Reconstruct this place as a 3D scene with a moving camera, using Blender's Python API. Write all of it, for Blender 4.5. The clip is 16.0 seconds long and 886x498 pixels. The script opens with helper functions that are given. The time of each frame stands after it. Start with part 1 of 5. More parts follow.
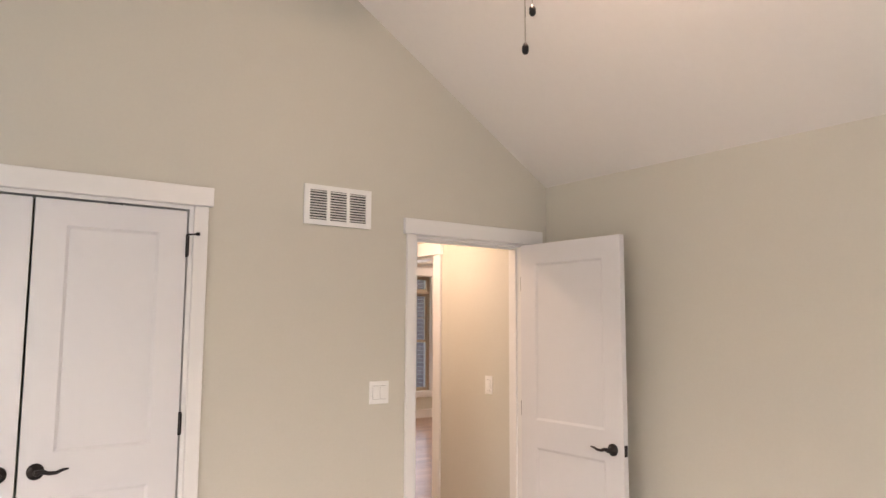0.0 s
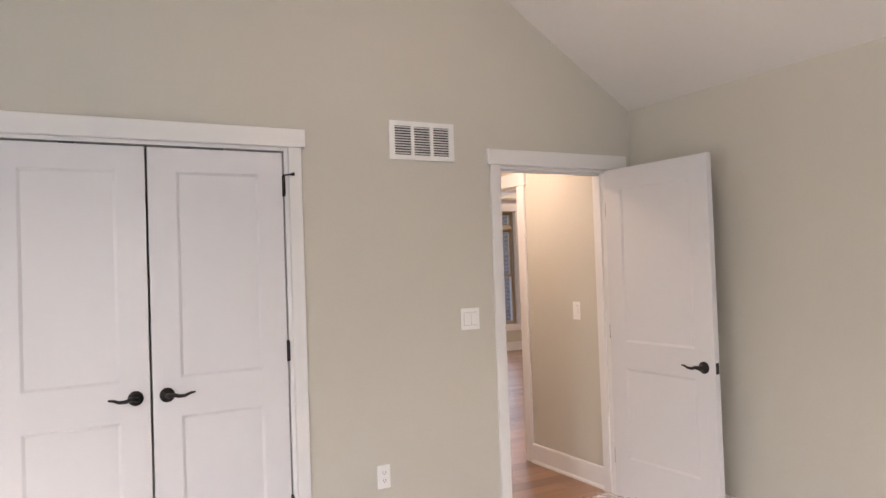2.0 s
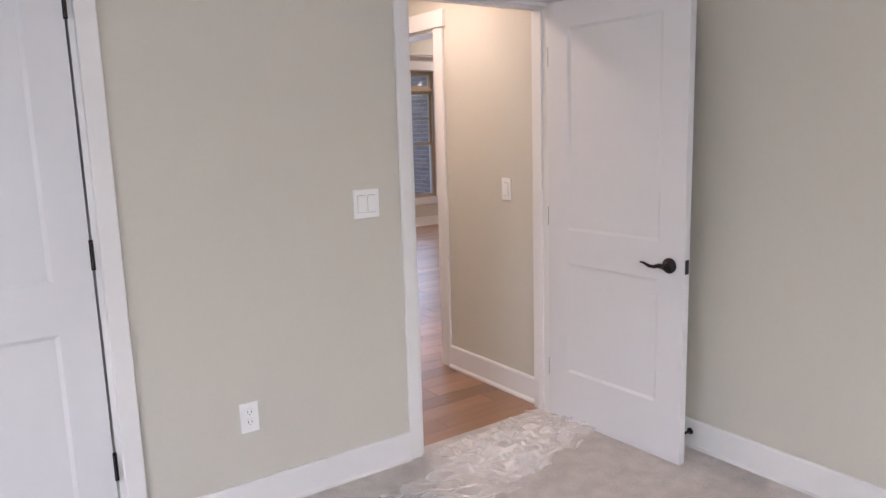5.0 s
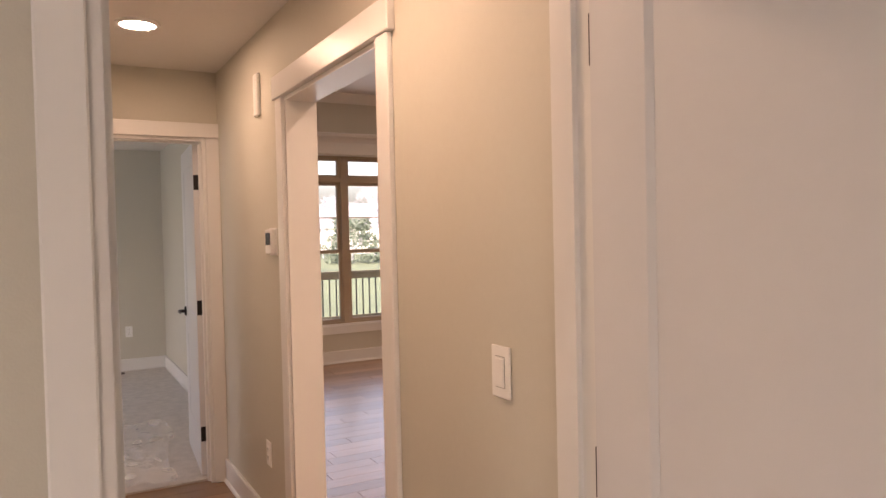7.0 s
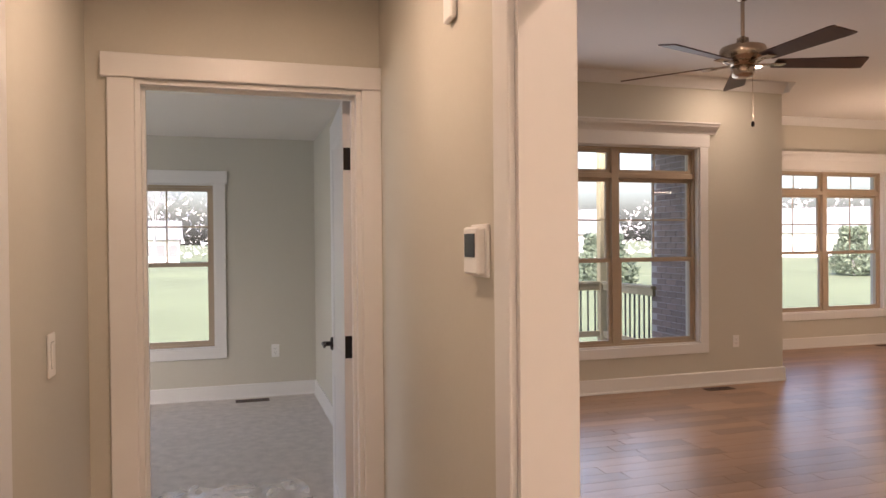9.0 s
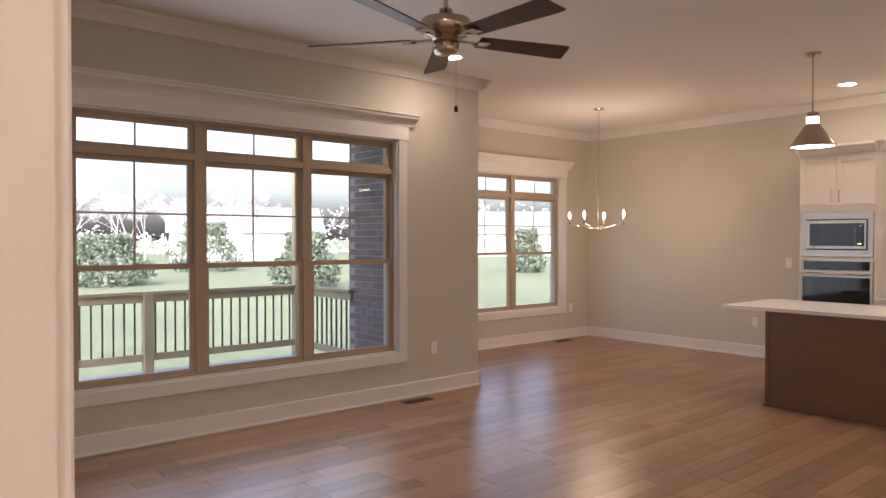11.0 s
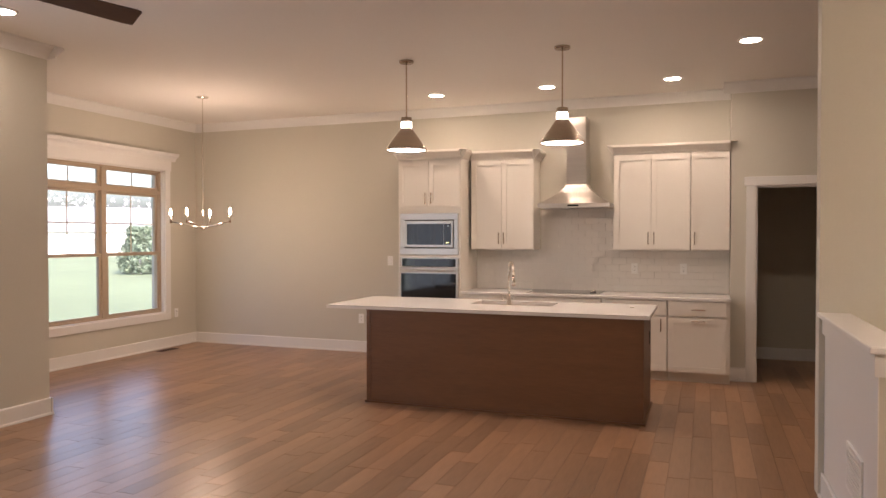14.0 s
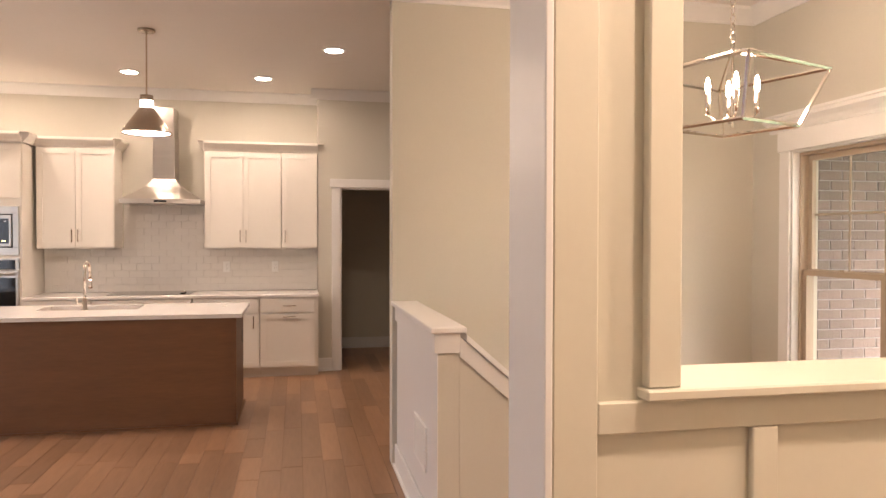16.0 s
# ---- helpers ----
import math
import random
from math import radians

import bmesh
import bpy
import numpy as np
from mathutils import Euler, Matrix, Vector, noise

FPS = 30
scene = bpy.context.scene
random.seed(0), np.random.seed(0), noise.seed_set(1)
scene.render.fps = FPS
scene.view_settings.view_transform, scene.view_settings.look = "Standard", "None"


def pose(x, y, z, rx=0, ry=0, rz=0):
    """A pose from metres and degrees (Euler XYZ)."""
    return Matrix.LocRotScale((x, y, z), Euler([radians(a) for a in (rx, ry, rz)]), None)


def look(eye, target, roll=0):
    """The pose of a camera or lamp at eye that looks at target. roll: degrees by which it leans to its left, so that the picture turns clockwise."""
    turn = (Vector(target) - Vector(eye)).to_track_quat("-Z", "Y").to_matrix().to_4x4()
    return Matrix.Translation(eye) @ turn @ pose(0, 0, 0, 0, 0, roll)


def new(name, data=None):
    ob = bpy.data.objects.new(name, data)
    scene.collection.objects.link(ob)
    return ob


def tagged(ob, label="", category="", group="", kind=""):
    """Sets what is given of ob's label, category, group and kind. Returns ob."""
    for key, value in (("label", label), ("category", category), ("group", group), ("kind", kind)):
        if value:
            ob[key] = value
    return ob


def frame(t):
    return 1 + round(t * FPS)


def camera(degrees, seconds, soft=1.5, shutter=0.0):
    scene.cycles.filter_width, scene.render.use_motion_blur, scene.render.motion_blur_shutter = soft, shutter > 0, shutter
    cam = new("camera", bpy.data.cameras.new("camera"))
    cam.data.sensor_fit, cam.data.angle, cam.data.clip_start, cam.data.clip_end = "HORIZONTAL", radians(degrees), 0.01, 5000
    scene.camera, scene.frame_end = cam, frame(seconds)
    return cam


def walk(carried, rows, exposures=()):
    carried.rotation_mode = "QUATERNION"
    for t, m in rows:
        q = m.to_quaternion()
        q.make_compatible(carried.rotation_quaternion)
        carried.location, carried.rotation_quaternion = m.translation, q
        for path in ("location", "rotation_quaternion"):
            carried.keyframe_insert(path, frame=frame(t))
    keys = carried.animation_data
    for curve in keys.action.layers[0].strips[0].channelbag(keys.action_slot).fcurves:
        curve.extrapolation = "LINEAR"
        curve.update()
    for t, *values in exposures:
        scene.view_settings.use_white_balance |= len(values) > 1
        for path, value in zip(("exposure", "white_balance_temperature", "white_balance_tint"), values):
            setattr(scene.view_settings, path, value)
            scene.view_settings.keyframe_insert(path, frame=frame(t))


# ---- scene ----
EXPOSURES = [(0.0, 2.75, 6500, 19), (1.5, 2.55, 6300, 19), (3.5, 2.62, 5450, 16), (5.0, 2.55, 5500, 18), (7.5, 2.25, 7300, 27), (8.5, 2.3, 6900, 25), (9.0, 2.3, 6500, 20),
             (10.0, 2.35, 6250, 20), (12.5, 2.05, 6100, 18), (13.5, 2.2, 6350, 19), (14.5, 2.78, 6050, 16), (16.0, 2.98, 6300, 18)]
SKY, DAY, LAMPS = 0.15, 0.12, 0.215
DOOR_L, DOOR_R = -0.078, 0.745
PLANK_STRETCH = (0.6, 6.0, 1.0)
cam = camera(63.8, 16.0)

PATH = [
    (0, (-2.286, -3.353, 1.544), (-1.126, -1.737, 1.755), 0.3),
    (0.5, (-2.312, -3.405, 1.524), (-1.219, -1.74, 1.704), -0.9),
    (1, (-2.333, -3.431, 1.5), (-1.287, -1.732, 1.637), -1.5),
    (1.5, (-2.341, -3.413, 1.472), (-1.337, -1.686, 1.574), -2.0),
    (2, (-2.354, -3.42, 1.483), (-1.384, -1.672, 1.529), -2.0),
    (2.5, (-2.348, -3.406, 1.457), (-1.369, -1.666, 1.339), -2.2),
    (3, (-2.331, -3.37, 1.458), (-1.343, -1.657, 1.161), -2.1),
    (3.5, (-2.321, -3.351, 1.446), (-1.279, -1.695, 1.032), -2.1),
    (4, (-2.228, -3.22, 1.444), (-1.162, -1.601, 0.952), -2.1),
    (4.5, (-2.02, -2.979, 1.463), (-0.94, -1.373, 0.958), -2.0),
    (5, (-1.716, -2.577, 1.47), (-0.588, -0.959, 1.14), -1.7),
    (5.2, (-1.62, -2.452, 1.463), (-0.467, -0.838, 1.206), -1.6),
    (7.5, (0.03, -0.59, 1.47), (0.925, 1.197, 1.437), -1.0),
    (8, (0.025, -0.23, 1.47), (0.838, 1.597, 1.441), -1.0),
    (8.5, (0.164, 0.228, 1.461), (0.835, 2.112, 1.434), -0.8),
    (9, (0.201, 0.645, 1.463), (0.779, 2.559, 1.441), -0.5),
    (9.5, (0.311, 0.931, 1.46), (1.277, 2.682, 1.44), 0.0),
    (10, (0.468, 1.129, 1.47), (1.614, 2.767, 1.45), 0.0),
    (10.2, (0.531, 1.208, 1.47), (1.726, 2.811, 1.447), 0.0),
    (12.5, (1.149, 1.547, 1.467), (2.668, 2.847, 1.437), 0.1),
    (13, (1.2, 1.544, 1.471), (2.903, 2.593, 1.442), 0.2),
    (13.5, (1.233, 1.545, 1.472), (3.041, 2.401, 1.441), 0.1),
    (14, (1.252, 1.527, 1.476), (3.128, 2.219, 1.443), 0.0),
    (14.5, (1.248, 1.548, 1.469), (3.188, 2.031, 1.437), 0.0),
    (15, (1.255, 1.539, 1.467), (3.247, 1.724, 1.436), 0.1),
    (15.5, (1.285, 1.514, 1.455), (3.282, 1.405, 1.424), 0.1),
    (16, (1.284, 1.515, 1.454), (3.243, 1.112, 1.422), 0.1),
]
walk(cam, [(t, look(eye, target, roll)) for t, eye, target, roll in PATH], EXPOSURES)
# ---- world, sun, large lights ----
world = bpy.data.worlds.new("overcast")
scene.world = world
world.use_nodes = True
_n = world.node_tree.nodes
_sky = _n.new("ShaderNodeTexSky")
_sky.sky_type, _sky.sun_disc = "NISHITA", False
_sky.sun_elevation, _sky.sun_rotation = radians(38), radians(217)
_sky.air_density, _sky.dust_density, _sky.ozone_density = 1.0, 6.0, 1.0
world.node_tree.links.new(_sky.outputs[0], _n["Background"].inputs[0])
_n["Background"].inputs[1].default_value = SKY


def lamp(name, kind, m, energy, color, size=0.1, spread=180):
    d = bpy.data.lights.new(name, kind)
    d.energy, d.color = energy, color
    if kind == "AREA":
        d.shape, d.size, d.spread = "DISK", size, radians(spread)
    elif kind == "SUN":
        d.angle = radians(size)
    else:
        d.shadow_soft_size = size
    ob = new(name, d)
    ob.matrix_world = m
    return ob


HALL = (1.0, 0.64, 0.42)
WARM, COOL = (1.0, 0.71, 0.50), (0.86, 0.93, 1.0)
lamp("sun", "SUN", look((-9, -12, 12), (0, 0, 0)), 0.7, (1, 0.97, 0.93), 14)


def window_light(name, x, y, z, sx, sz, target, energy):
    d = bpy.data.lights.new(name, "AREA")
    d.shape, d.size, d.size_y, d.energy, d.color = "RECTANGLE", sx, sz, energy, COOL
    ob = new(name, d)
    ob.matrix_world = look((x, y, z), target)
    return ob


window_light("bedroom_window_light", -2.0, -5.02, 1.5, 1.9, 1.4, (-2.0, 0, 1.2), 40 * DAY)
# Added fill: no window is known on this west side.
window_light("bedroom_fill_light", -4.62, -2.5, 1.5, 1.6, 1.4, (0, -2.5, 1.2), 22 * DAY)

window_light("living_window_light", 3.3, 6.60, 1.4, 2.5, 1.8, (3.3, 0, 1.0), 36 * DAY)
# Fill lamp added at an unseen opening to brighten the grey room.
window_light("grey_room_fill_light", -3.22, 5.4, 1.4, 1.3, 1.4, (1, 5.4, 1.0), 48 * DAY)

# ---- materials ----


def mat(name, color, rough=0.6, metal=0.0, spread=0.06, grain=30.0, bump=0.0, bump_scale=120.0, coarse=2.0, stretch=(1, 1, 1), random_hue=0.0, island=False):
    m = bpy.data.materials.new(name)
    m.use_nodes = True
    nt = m.node_tree
    N, L = nt.nodes, nt.links
    b = N["Principled BSDF"]
    b.inputs["Roughness"].default_value, b.inputs["Metallic"].default_value = rough, metal
    tc, mp = N.new("ShaderNodeTexCoord"), N.new("ShaderNodeMapping")
    mp.inputs["Scale"].default_value = stretch
    L.new(tc.outputs["Object"], mp.inputs[0])
    fine, big = N.new("ShaderNodeTexNoise"), N.new("ShaderNodeTexNoise")
    fine.inputs["Scale"].default_value, big.inputs["Scale"].default_value = grain, coarse
    fine.inputs["Detail"].default_value = 6
    for n in (fine, big):
        L.new(mp.outputs[0], n.inputs["Vector"])
    add = N.new("ShaderNodeMath")
    add.operation = "ADD"
    L.new(fine.outputs["Fac"], add.inputs[0])
    L.new(big.outputs["Fac"], add.inputs[1])
    last = add
    if random_hue:
        src = N.new("ShaderNodeNewGeometry") if island else N.new("ShaderNodeObjectInfo")
        mul = N.new("ShaderNodeMath")
        mul.operation = "MULTIPLY_ADD"
        L.new(src.outputs["Random Per Island" if island else "Random"], mul.inputs[0])
        mul.inputs[1].default_value = random_hue
        L.new(add.outputs[0], mul.inputs[2])
        sub = N.new("ShaderNodeMath")
        sub.operation = "SUBTRACT"
        L.new(mul.outputs[0], sub.inputs[0])
        sub.inputs[1].default_value = random_hue / 2
        last = sub
    rng = N.new("ShaderNodeMapRange")
    rng.inputs["From Min"].default_value, rng.inputs["From Max"].default_value = 0.5, 1.5
    rng.inputs["To Min"].default_value, rng.inputs["To Max"].default_value = 1 - spread, 1 + spread
    rng.clamp = False
    L.new(last.outputs[0], rng.inputs["Value"])
    mix = N.new("ShaderNodeVectorMath")
    mix.operation = "SCALE"
    mix.inputs[0].default_value = color
    L.new(rng.outputs[0], mix.inputs["Scale"])
    L.new(mix.outputs[0], b.inputs["Base Color"])
    if bump:
        bn, bt = N.new("ShaderNodeBump"), N.new("ShaderNodeTexNoise")
        bt.inputs["Scale"].default_value, bt.inputs["Detail"].default_value = bump_scale, 5
        L.new(mp.outputs[0], bt.inputs["Vector"])
        bn.inputs["Strength"].default_value, bn.inputs["Distance"].default_value = bump, 0.01
        L.new(bt.outputs["Fac"], bn.inputs["Height"])
        L.new(bn.outputs[0], b.inputs["Normal"])
    return m


def glow(name, color, strength):
    m = bpy.data.materials.new(name)
    m.use_nodes = True
    b = m.node_tree.nodes["Principled BSDF"]
    b.inputs["Base Color"].default_value = (*color, 1)
    b.inputs["Emission Color"].default_value = (*color, 1)
    b.inputs["Emission Strength"].default_value = strength
    return m


def glass(name, rough=0.0, tint=(1, 1, 1), gloss=0.02, power=5.0):
    m = bpy.data.materials.new(name)
    m.use_nodes = True
    nt = m.node_tree
    N, L = nt.nodes, nt.links
    out = N["Material Output"]
    tr, gl, mx, fr = N.new("ShaderNodeBsdfTransparent"), N.new("ShaderNodeBsdfGlossy"), N.new("ShaderNodeMixShader"), N.new("ShaderNodeLayerWeight")
    tr.inputs[0].default_value = (*tint, 1)
    gl.inputs["Roughness"].default_value = rough
    fr.inputs[0].default_value = 0.5
    pw_, ml_ = N.new("ShaderNodeMath"), N.new("ShaderNodeMath")
    pw_.operation, ml_.operation = "POWER", "MULTIPLY_ADD"
    pw_.inputs[1].default_value, ml_.inputs[1].default_value, ml_.inputs[2].default_value = power, 0.7, gloss
    L.new(fr.outputs["Facing"], pw_.inputs[0])
    L.new(pw_.outputs[0], ml_.inputs[0])
    L.new(ml_.outputs[0], mx.inputs[0])
    L.new(tr.outputs[0], mx.inputs[1])
    L.new(gl.outputs[0], mx.inputs[2])
    L.new(mx.outputs[0], out.inputs[0])
    return m


def plastic_film(name):
    """Clear polythene: mostly see-through, with a faint white haze and sharp gloss on the creases."""
    m = bpy.data.materials.new(name)
    m.use_nodes = True
    N, L = m.node_tree.nodes, m.node_tree.links
    b = N["Principled BSDF"]
    b.inputs["Base Color"].default_value = (0.85, 0.84, 0.82, 1)
    b.inputs["Roughness"].default_value = 0.09
    b.inputs["Specular IOR Level"].default_value = 0.9
    tr, mx, fr, rg = N.new("ShaderNodeBsdfTransparent"), N.new("ShaderNodeMixShader"), N.new("ShaderNodeLayerWeight"), N.new("ShaderNodeMapRange")
    fr.inputs[0].default_value = 0.35
    rg.inputs["To Min"].default_value, rg.inputs["To Max"].default_value = 0.03, 0.32
    L.new(fr.outputs["Fresnel"], rg.inputs["Value"])
    L.new(rg.outputs[0], mx.inputs[0])
    L.new(tr.outputs[0], mx.inputs[1])
    L.new(b.outputs[0], mx.inputs[2])
    L.new(mx.outputs[0], N["Material Output"].inputs[0])
    return m


PAINT = mat("wall_paint", (0.56, 0.54, 0.47), 0.65, spread=0.025, grain=60, bump=0.06, bump_scale=250, coarse=0.8)
CREAM = mat("cream_wainscot_paint", (0.60, 0.575, 0.475), 0.5, spread=0.02, grain=60, coarse=0.9)
CEIL = mat("ceiling_paint", (0.74, 0.71, 0.67), 0.85, spread=0.02, bump=0.08, bump_scale=180, coarse=0.7)
TRIM = mat("white_trim", (0.74, 0.735, 0.72), 0.32, spread=0.015, coarse=1.2)
DOORP = mat("white_door_paint", (0.67, 0.67, 0.68), 0.35, spread=0.015, bump=0.03, bump_scale=90)
CARPET = mat("carpet", (0.66, 0.62, 0.58), 0.97, spread=0.22, grain=140, bump=1.0, bump_scale=300, coarse=14)
WOOD = mat("floor_wood", (0.285, 0.165, 0.095), 0.31, spread=0.24, grain=9, bump=0.05, bump_scale=30, coarse=1.3, stretch=PLANK_STRETCH, random_hue=1.0)
WOODJ = mat("floor_wood_far", (0.285, 0.165, 0.095), 0.31, spread=0.24, grain=9, bump=0.05, bump_scale=30, coarse=1.3, stretch=PLANK_STRETCH, random_hue=1.0, island=True)
GAP = mat("floor_joint", (0.15, 0.085, 0.05), 0.7)
BLACK = mat("oil_rubbed_bronze", (0.018, 0.015, 0.014), 0.38, 0.6, spread=0.2)
PLASTIC = mat("white_plastic", (0.82, 0.82, 0.80), 0.3, spread=0.01)
# Near-black colour painted in place of shade inside slots, gaps and ducts.
SLOT_SHADE = mat("slot_shade", (0.03, 0.03, 0.03), 0.8)
SASH = mat("tan_window_vinyl", (0.42, 0.34, 0.25), 0.45, spread=0.04)
GLASS = glass("window_glass")
STEEL = mat("brushed_steel", (0.58, 0.55, 0.51), 0.3, 1.0, spread=0.08, grain=60, stretch=(1, 1, 12))
NICKEL = mat("brushed_nickel", (0.50, 0.42, 0.34), 0.26, 1.0, spread=0.05)
CHROME = mat("polished_nickel", (0.72, 0.68, 0.62), 0.12, 1.0, spread=0.03)
BLACKGLASS = mat("black_glass", (0.006, 0.006, 0.007), 0.06, spread=0.1)
BLADE = mat("walnut_blade", (0.075, 0.042, 0.030), 0.45, spread=0.25, grain=14, stretch=(2, 14, 2))
ISLE = mat("stained_panel", (0.17, 0.078, 0.034), 0.45, spread=0.20, grain=7, stretch=(12, 1.2, 12), coarse=1)
CAB = mat("cabinet_paint", (0.78, 0.75, 0.69), 0.35, spread=0.015)
QUARTZ = mat("quartz", (0.74, 0.72, 0.69), 0.16, spread=0.04, grain=70, coarse=6)
SPLASH = mat("backsplash_tile", (0.76, 0.735, 0.695), 0.16, spread=0.02, random_hue=0.4)
GROUT = mat("grout", (0.74, 0.715, 0.675), 0.8)
BRICK = mat("brick", (0.20, 0.155, 0.14), 0.85, spread=0.2, grain=25, bump=0.4, bump_scale=60, random_hue=0.9)
MORTAR = mat("mortar", (0.36, 0.35, 0.34), 0.9, spread=0.1, bump=0.3)
GRASS = mat("lawn", (0.125, 0.155, 0.085), 0.95, spread=0.35, grain=2.0, bump=0.6, bump_scale=18, coarse=0.12)
PINE = mat("treated_pine", (0.36, 0.31, 0.20), 0.75, spread=0.15, grain=12, stretch=(4, 4, 1))
IRON = mat("black_baluster", (0.05, 0.05, 0.05), 0.5)
DECK = mat("deck_boards", (0.40, 0.40, 0.38), 0.8, spread=0.15)
# Bark and twigs are paled to blue-grey: distance haze put into their colour.
HAZED_BARK = mat("hazed_bark", (0.40, 0.40, 0.43), 0.9, spread=0.2)
HAZED_TWIG = mat("hazed_bare_twigs", (0.42, 0.44, 0.50), 0.9, spread=0.25, random_hue=0.5, island=True)
LEAF = mat("evergreen", (0.11, 0.15, 0.11), 0.8, spread=0.5, grain=5, random_hue=0.5, island=True)
SIDING = mat("white_siding", (0.72, 0.73, 0.75), 0.7)
ROOF = mat("grey_shingles", (0.22, 0.23, 0.25), 0.85, spread=0.15)
FILM = plastic_film("clear_film")
LEDW = glow("led_disc", (1.0, 0.86, 0.66), 14)
BULB = glow("bulb_glow", (1.0, 0.80, 0.52), 30)
OPAL = glow("opal_glass", (1.0, 0.9, 0.75), 3)

# ---- mesh helpers ----


def box(bm, x0, x1, y0, y1, z0, z1):
    v = [bm.verts.new((x, y, z)) for x in (x0, x1) for y in (y0, y1) for z in (z0, z1)]
    for f in ((0, 1, 3, 2), (4, 6, 7, 5), (0, 4, 5, 1), (2, 3, 7, 6), (0, 2, 6, 4), (1, 5, 7, 3)):
        bm.faces.new([v[i] for i in f])


def boxes(*dims, bevel=0.0):
    bm = bmesh.new()
    for d in dims:
        box(bm, *d)
    if bevel:
        bmesh.ops.bevel(bm, geom=bm.edges[:], offset=bevel, segments=1, affect="EDGES", profile=0.7)
    return bm


def rod(bm, a, b, r0, r1=None, seg=12):
    a, b = Vector(a), Vector(b)
    d = b - a
    m = Matrix.Translation((a + b) / 2) @ d.to_track_quat("Z", "Y").to_matrix().to_4x4()
    bmesh.ops.create_cone(bm, cap_ends=True, segments=seg, radius1=r0, radius2=r0 if r1 is None else r1, depth=d.length, matrix=m)


def lathe(profile, seg=32, m=None):
    bm = bmesh.new()
    rings = []
    for r, z in profile:
        rings.append([bm.verts.new((r * math.cos(2 * math.pi * i / seg), r * math.sin(2 * math.pi * i / seg), z)) for i in range(seg)])
    for a, b in zip(rings, rings[1:]):
        for i in range(seg):
            bm.faces.new((a[i], a[(i + 1) % seg], b[(i + 1) % seg], b[i]))
    if profile[0][0] > 1e-4:
        bm.faces.new(rings[0][::-1])
    if profile[-1][0] > 1e-4:
        bm.faces.new(rings[-1])
    for f in bm.faces:
        f.smooth = True
    if m is not None:
        bmesh.ops.transform(bm, matrix=m, verts=bm.verts[:])
    return bm


def tube(points, r, seg=10, radii=None):
    bm = bmesh.new()
    pts = [Vector(p) for p in points]
    rings = []
    for i, p in enumerate(pts):
        d = (pts[min(i + 1, len(pts) - 1)] - pts[max(i - 1, 0)]).normalized()
        q = d.to_track_quat("Z", "Y")
        rr = radii[i] if radii else r
        rings.append([bm.verts.new(p + q @ Vector((rr * math.cos(2 * math.pi * k / seg), rr * math.sin(2 * math.pi * k / seg), 0))) for k in range(seg)])
    for a, b in zip(rings, rings[1:]):
        for k in range(seg):
            f = bm.faces.new((a[k], a[(k + 1) % seg], b[(k + 1) % seg], b[k]))
            f.smooth = True
    bm.faces.new(rings[0][::-1])
    bm.faces.new(rings[-1])
    return bm


def part(name, bm, material, parent=None, label="", m=None):
    bmesh.ops.recalc_face_normals(bm, faces=bm.faces[:])
    me = bpy.data.meshes.new(name)
    bm.to_mesh(me)
    bm.free()
    me.materials.append(material)
    ob = new(name, me)
    if parent is not None:
        ob.parent = parent
    if m is not None:
        ob.matrix_basis = m
    if label:
        ob["label"] = label
    return ob


def thing(name, label, category, m=None, group=""):
    e = new(name)
    if m is not None:
        e.matrix_basis = m
    return tagged(e, label, category, group)


def solid(name, bm, material, label="", category="wall"):
    return tagged(part(name, bm, material), label, category, kind="structure")


def cut(a0, a1, z0, z1, holes):
    """Rectangles (a0, a1, z0, z1) left of a wall when its holes are taken out."""
    cuts = sorted({a0, a1, *[h[0] for h in holes], *[h[1] for h in holes]})
    for p, q in zip(cuts, cuts[1:]):
        over = [h for h in holes if h[0] <= p and h[1] >= q]
        z = z0
        for h in sorted(over, key=lambda k: k[2]):
            if h[2] > z:
                yield p, q, z, h[2]
            z = h[3]
        if z < z1:
            yield p, q, z, z1


def wall_y(name, x0, x1, y0, y1, z1, holes=(), label="greige painted drywall wall"):
    return solid(name, boxes(*[(a, b, y0, y1, c, d) for a, b, c, d in cut(x0, x1, 0, z1, holes)]), PAINT, label)


def wall_x(name, y0, y1, x0, x1, z1, holes=(), label="greige painted drywall wall"):
    return solid(name, boxes(*[(x0, x1, a, b, c, d) for a, b, c, d in cut(y0, y1, 0, z1, holes)]), PAINT, label)


def extrude_profile(profile, a, b):
    """A profile of (out, up) pairs swept from a to b; out points to the left of the way."""
    a, b = Vector(a), Vector(b)
    d = (b - a).normalized()
    side = Vector((-d.y, d.x, 0))
    bm = bmesh.new()
    ends = [[bm.verts.new(p + side * o + Vector((0, 0, u))) for o, u in profile] for p in (a, b)]
    n = len(profile)
    for i in range(n):
        bm.faces.new((ends[0][i], ends[0][(i + 1) % n], ends[1][(i + 1) % n], ends[1][i]))
    bm.faces.new(ends[0][::-1])
    bm.faces.new(ends[1])
    return bm


BASE = [(0, 0), (0.026, 0), (0.026, 0.012), (0.016, 0.022), (0.016, 0.132), (0.012, 0.14), (0, 0.14)]
CROWN = [(0, 0), (0, -0.105), (0.012, -0.105), (0.018, -0.09), (0.045, -0.055), (0.07, -0.03), (0.085, -0.018), (0.09, 0)]


def baseboard(*runs):
    for a, b in runs:
        solid("baseboard", extrude_profile(BASE, (*a, FLOOR_Z), (*b, FLOOR_Z)), TRIM, "white painted baseboard with shoe moulding", "baseboard")


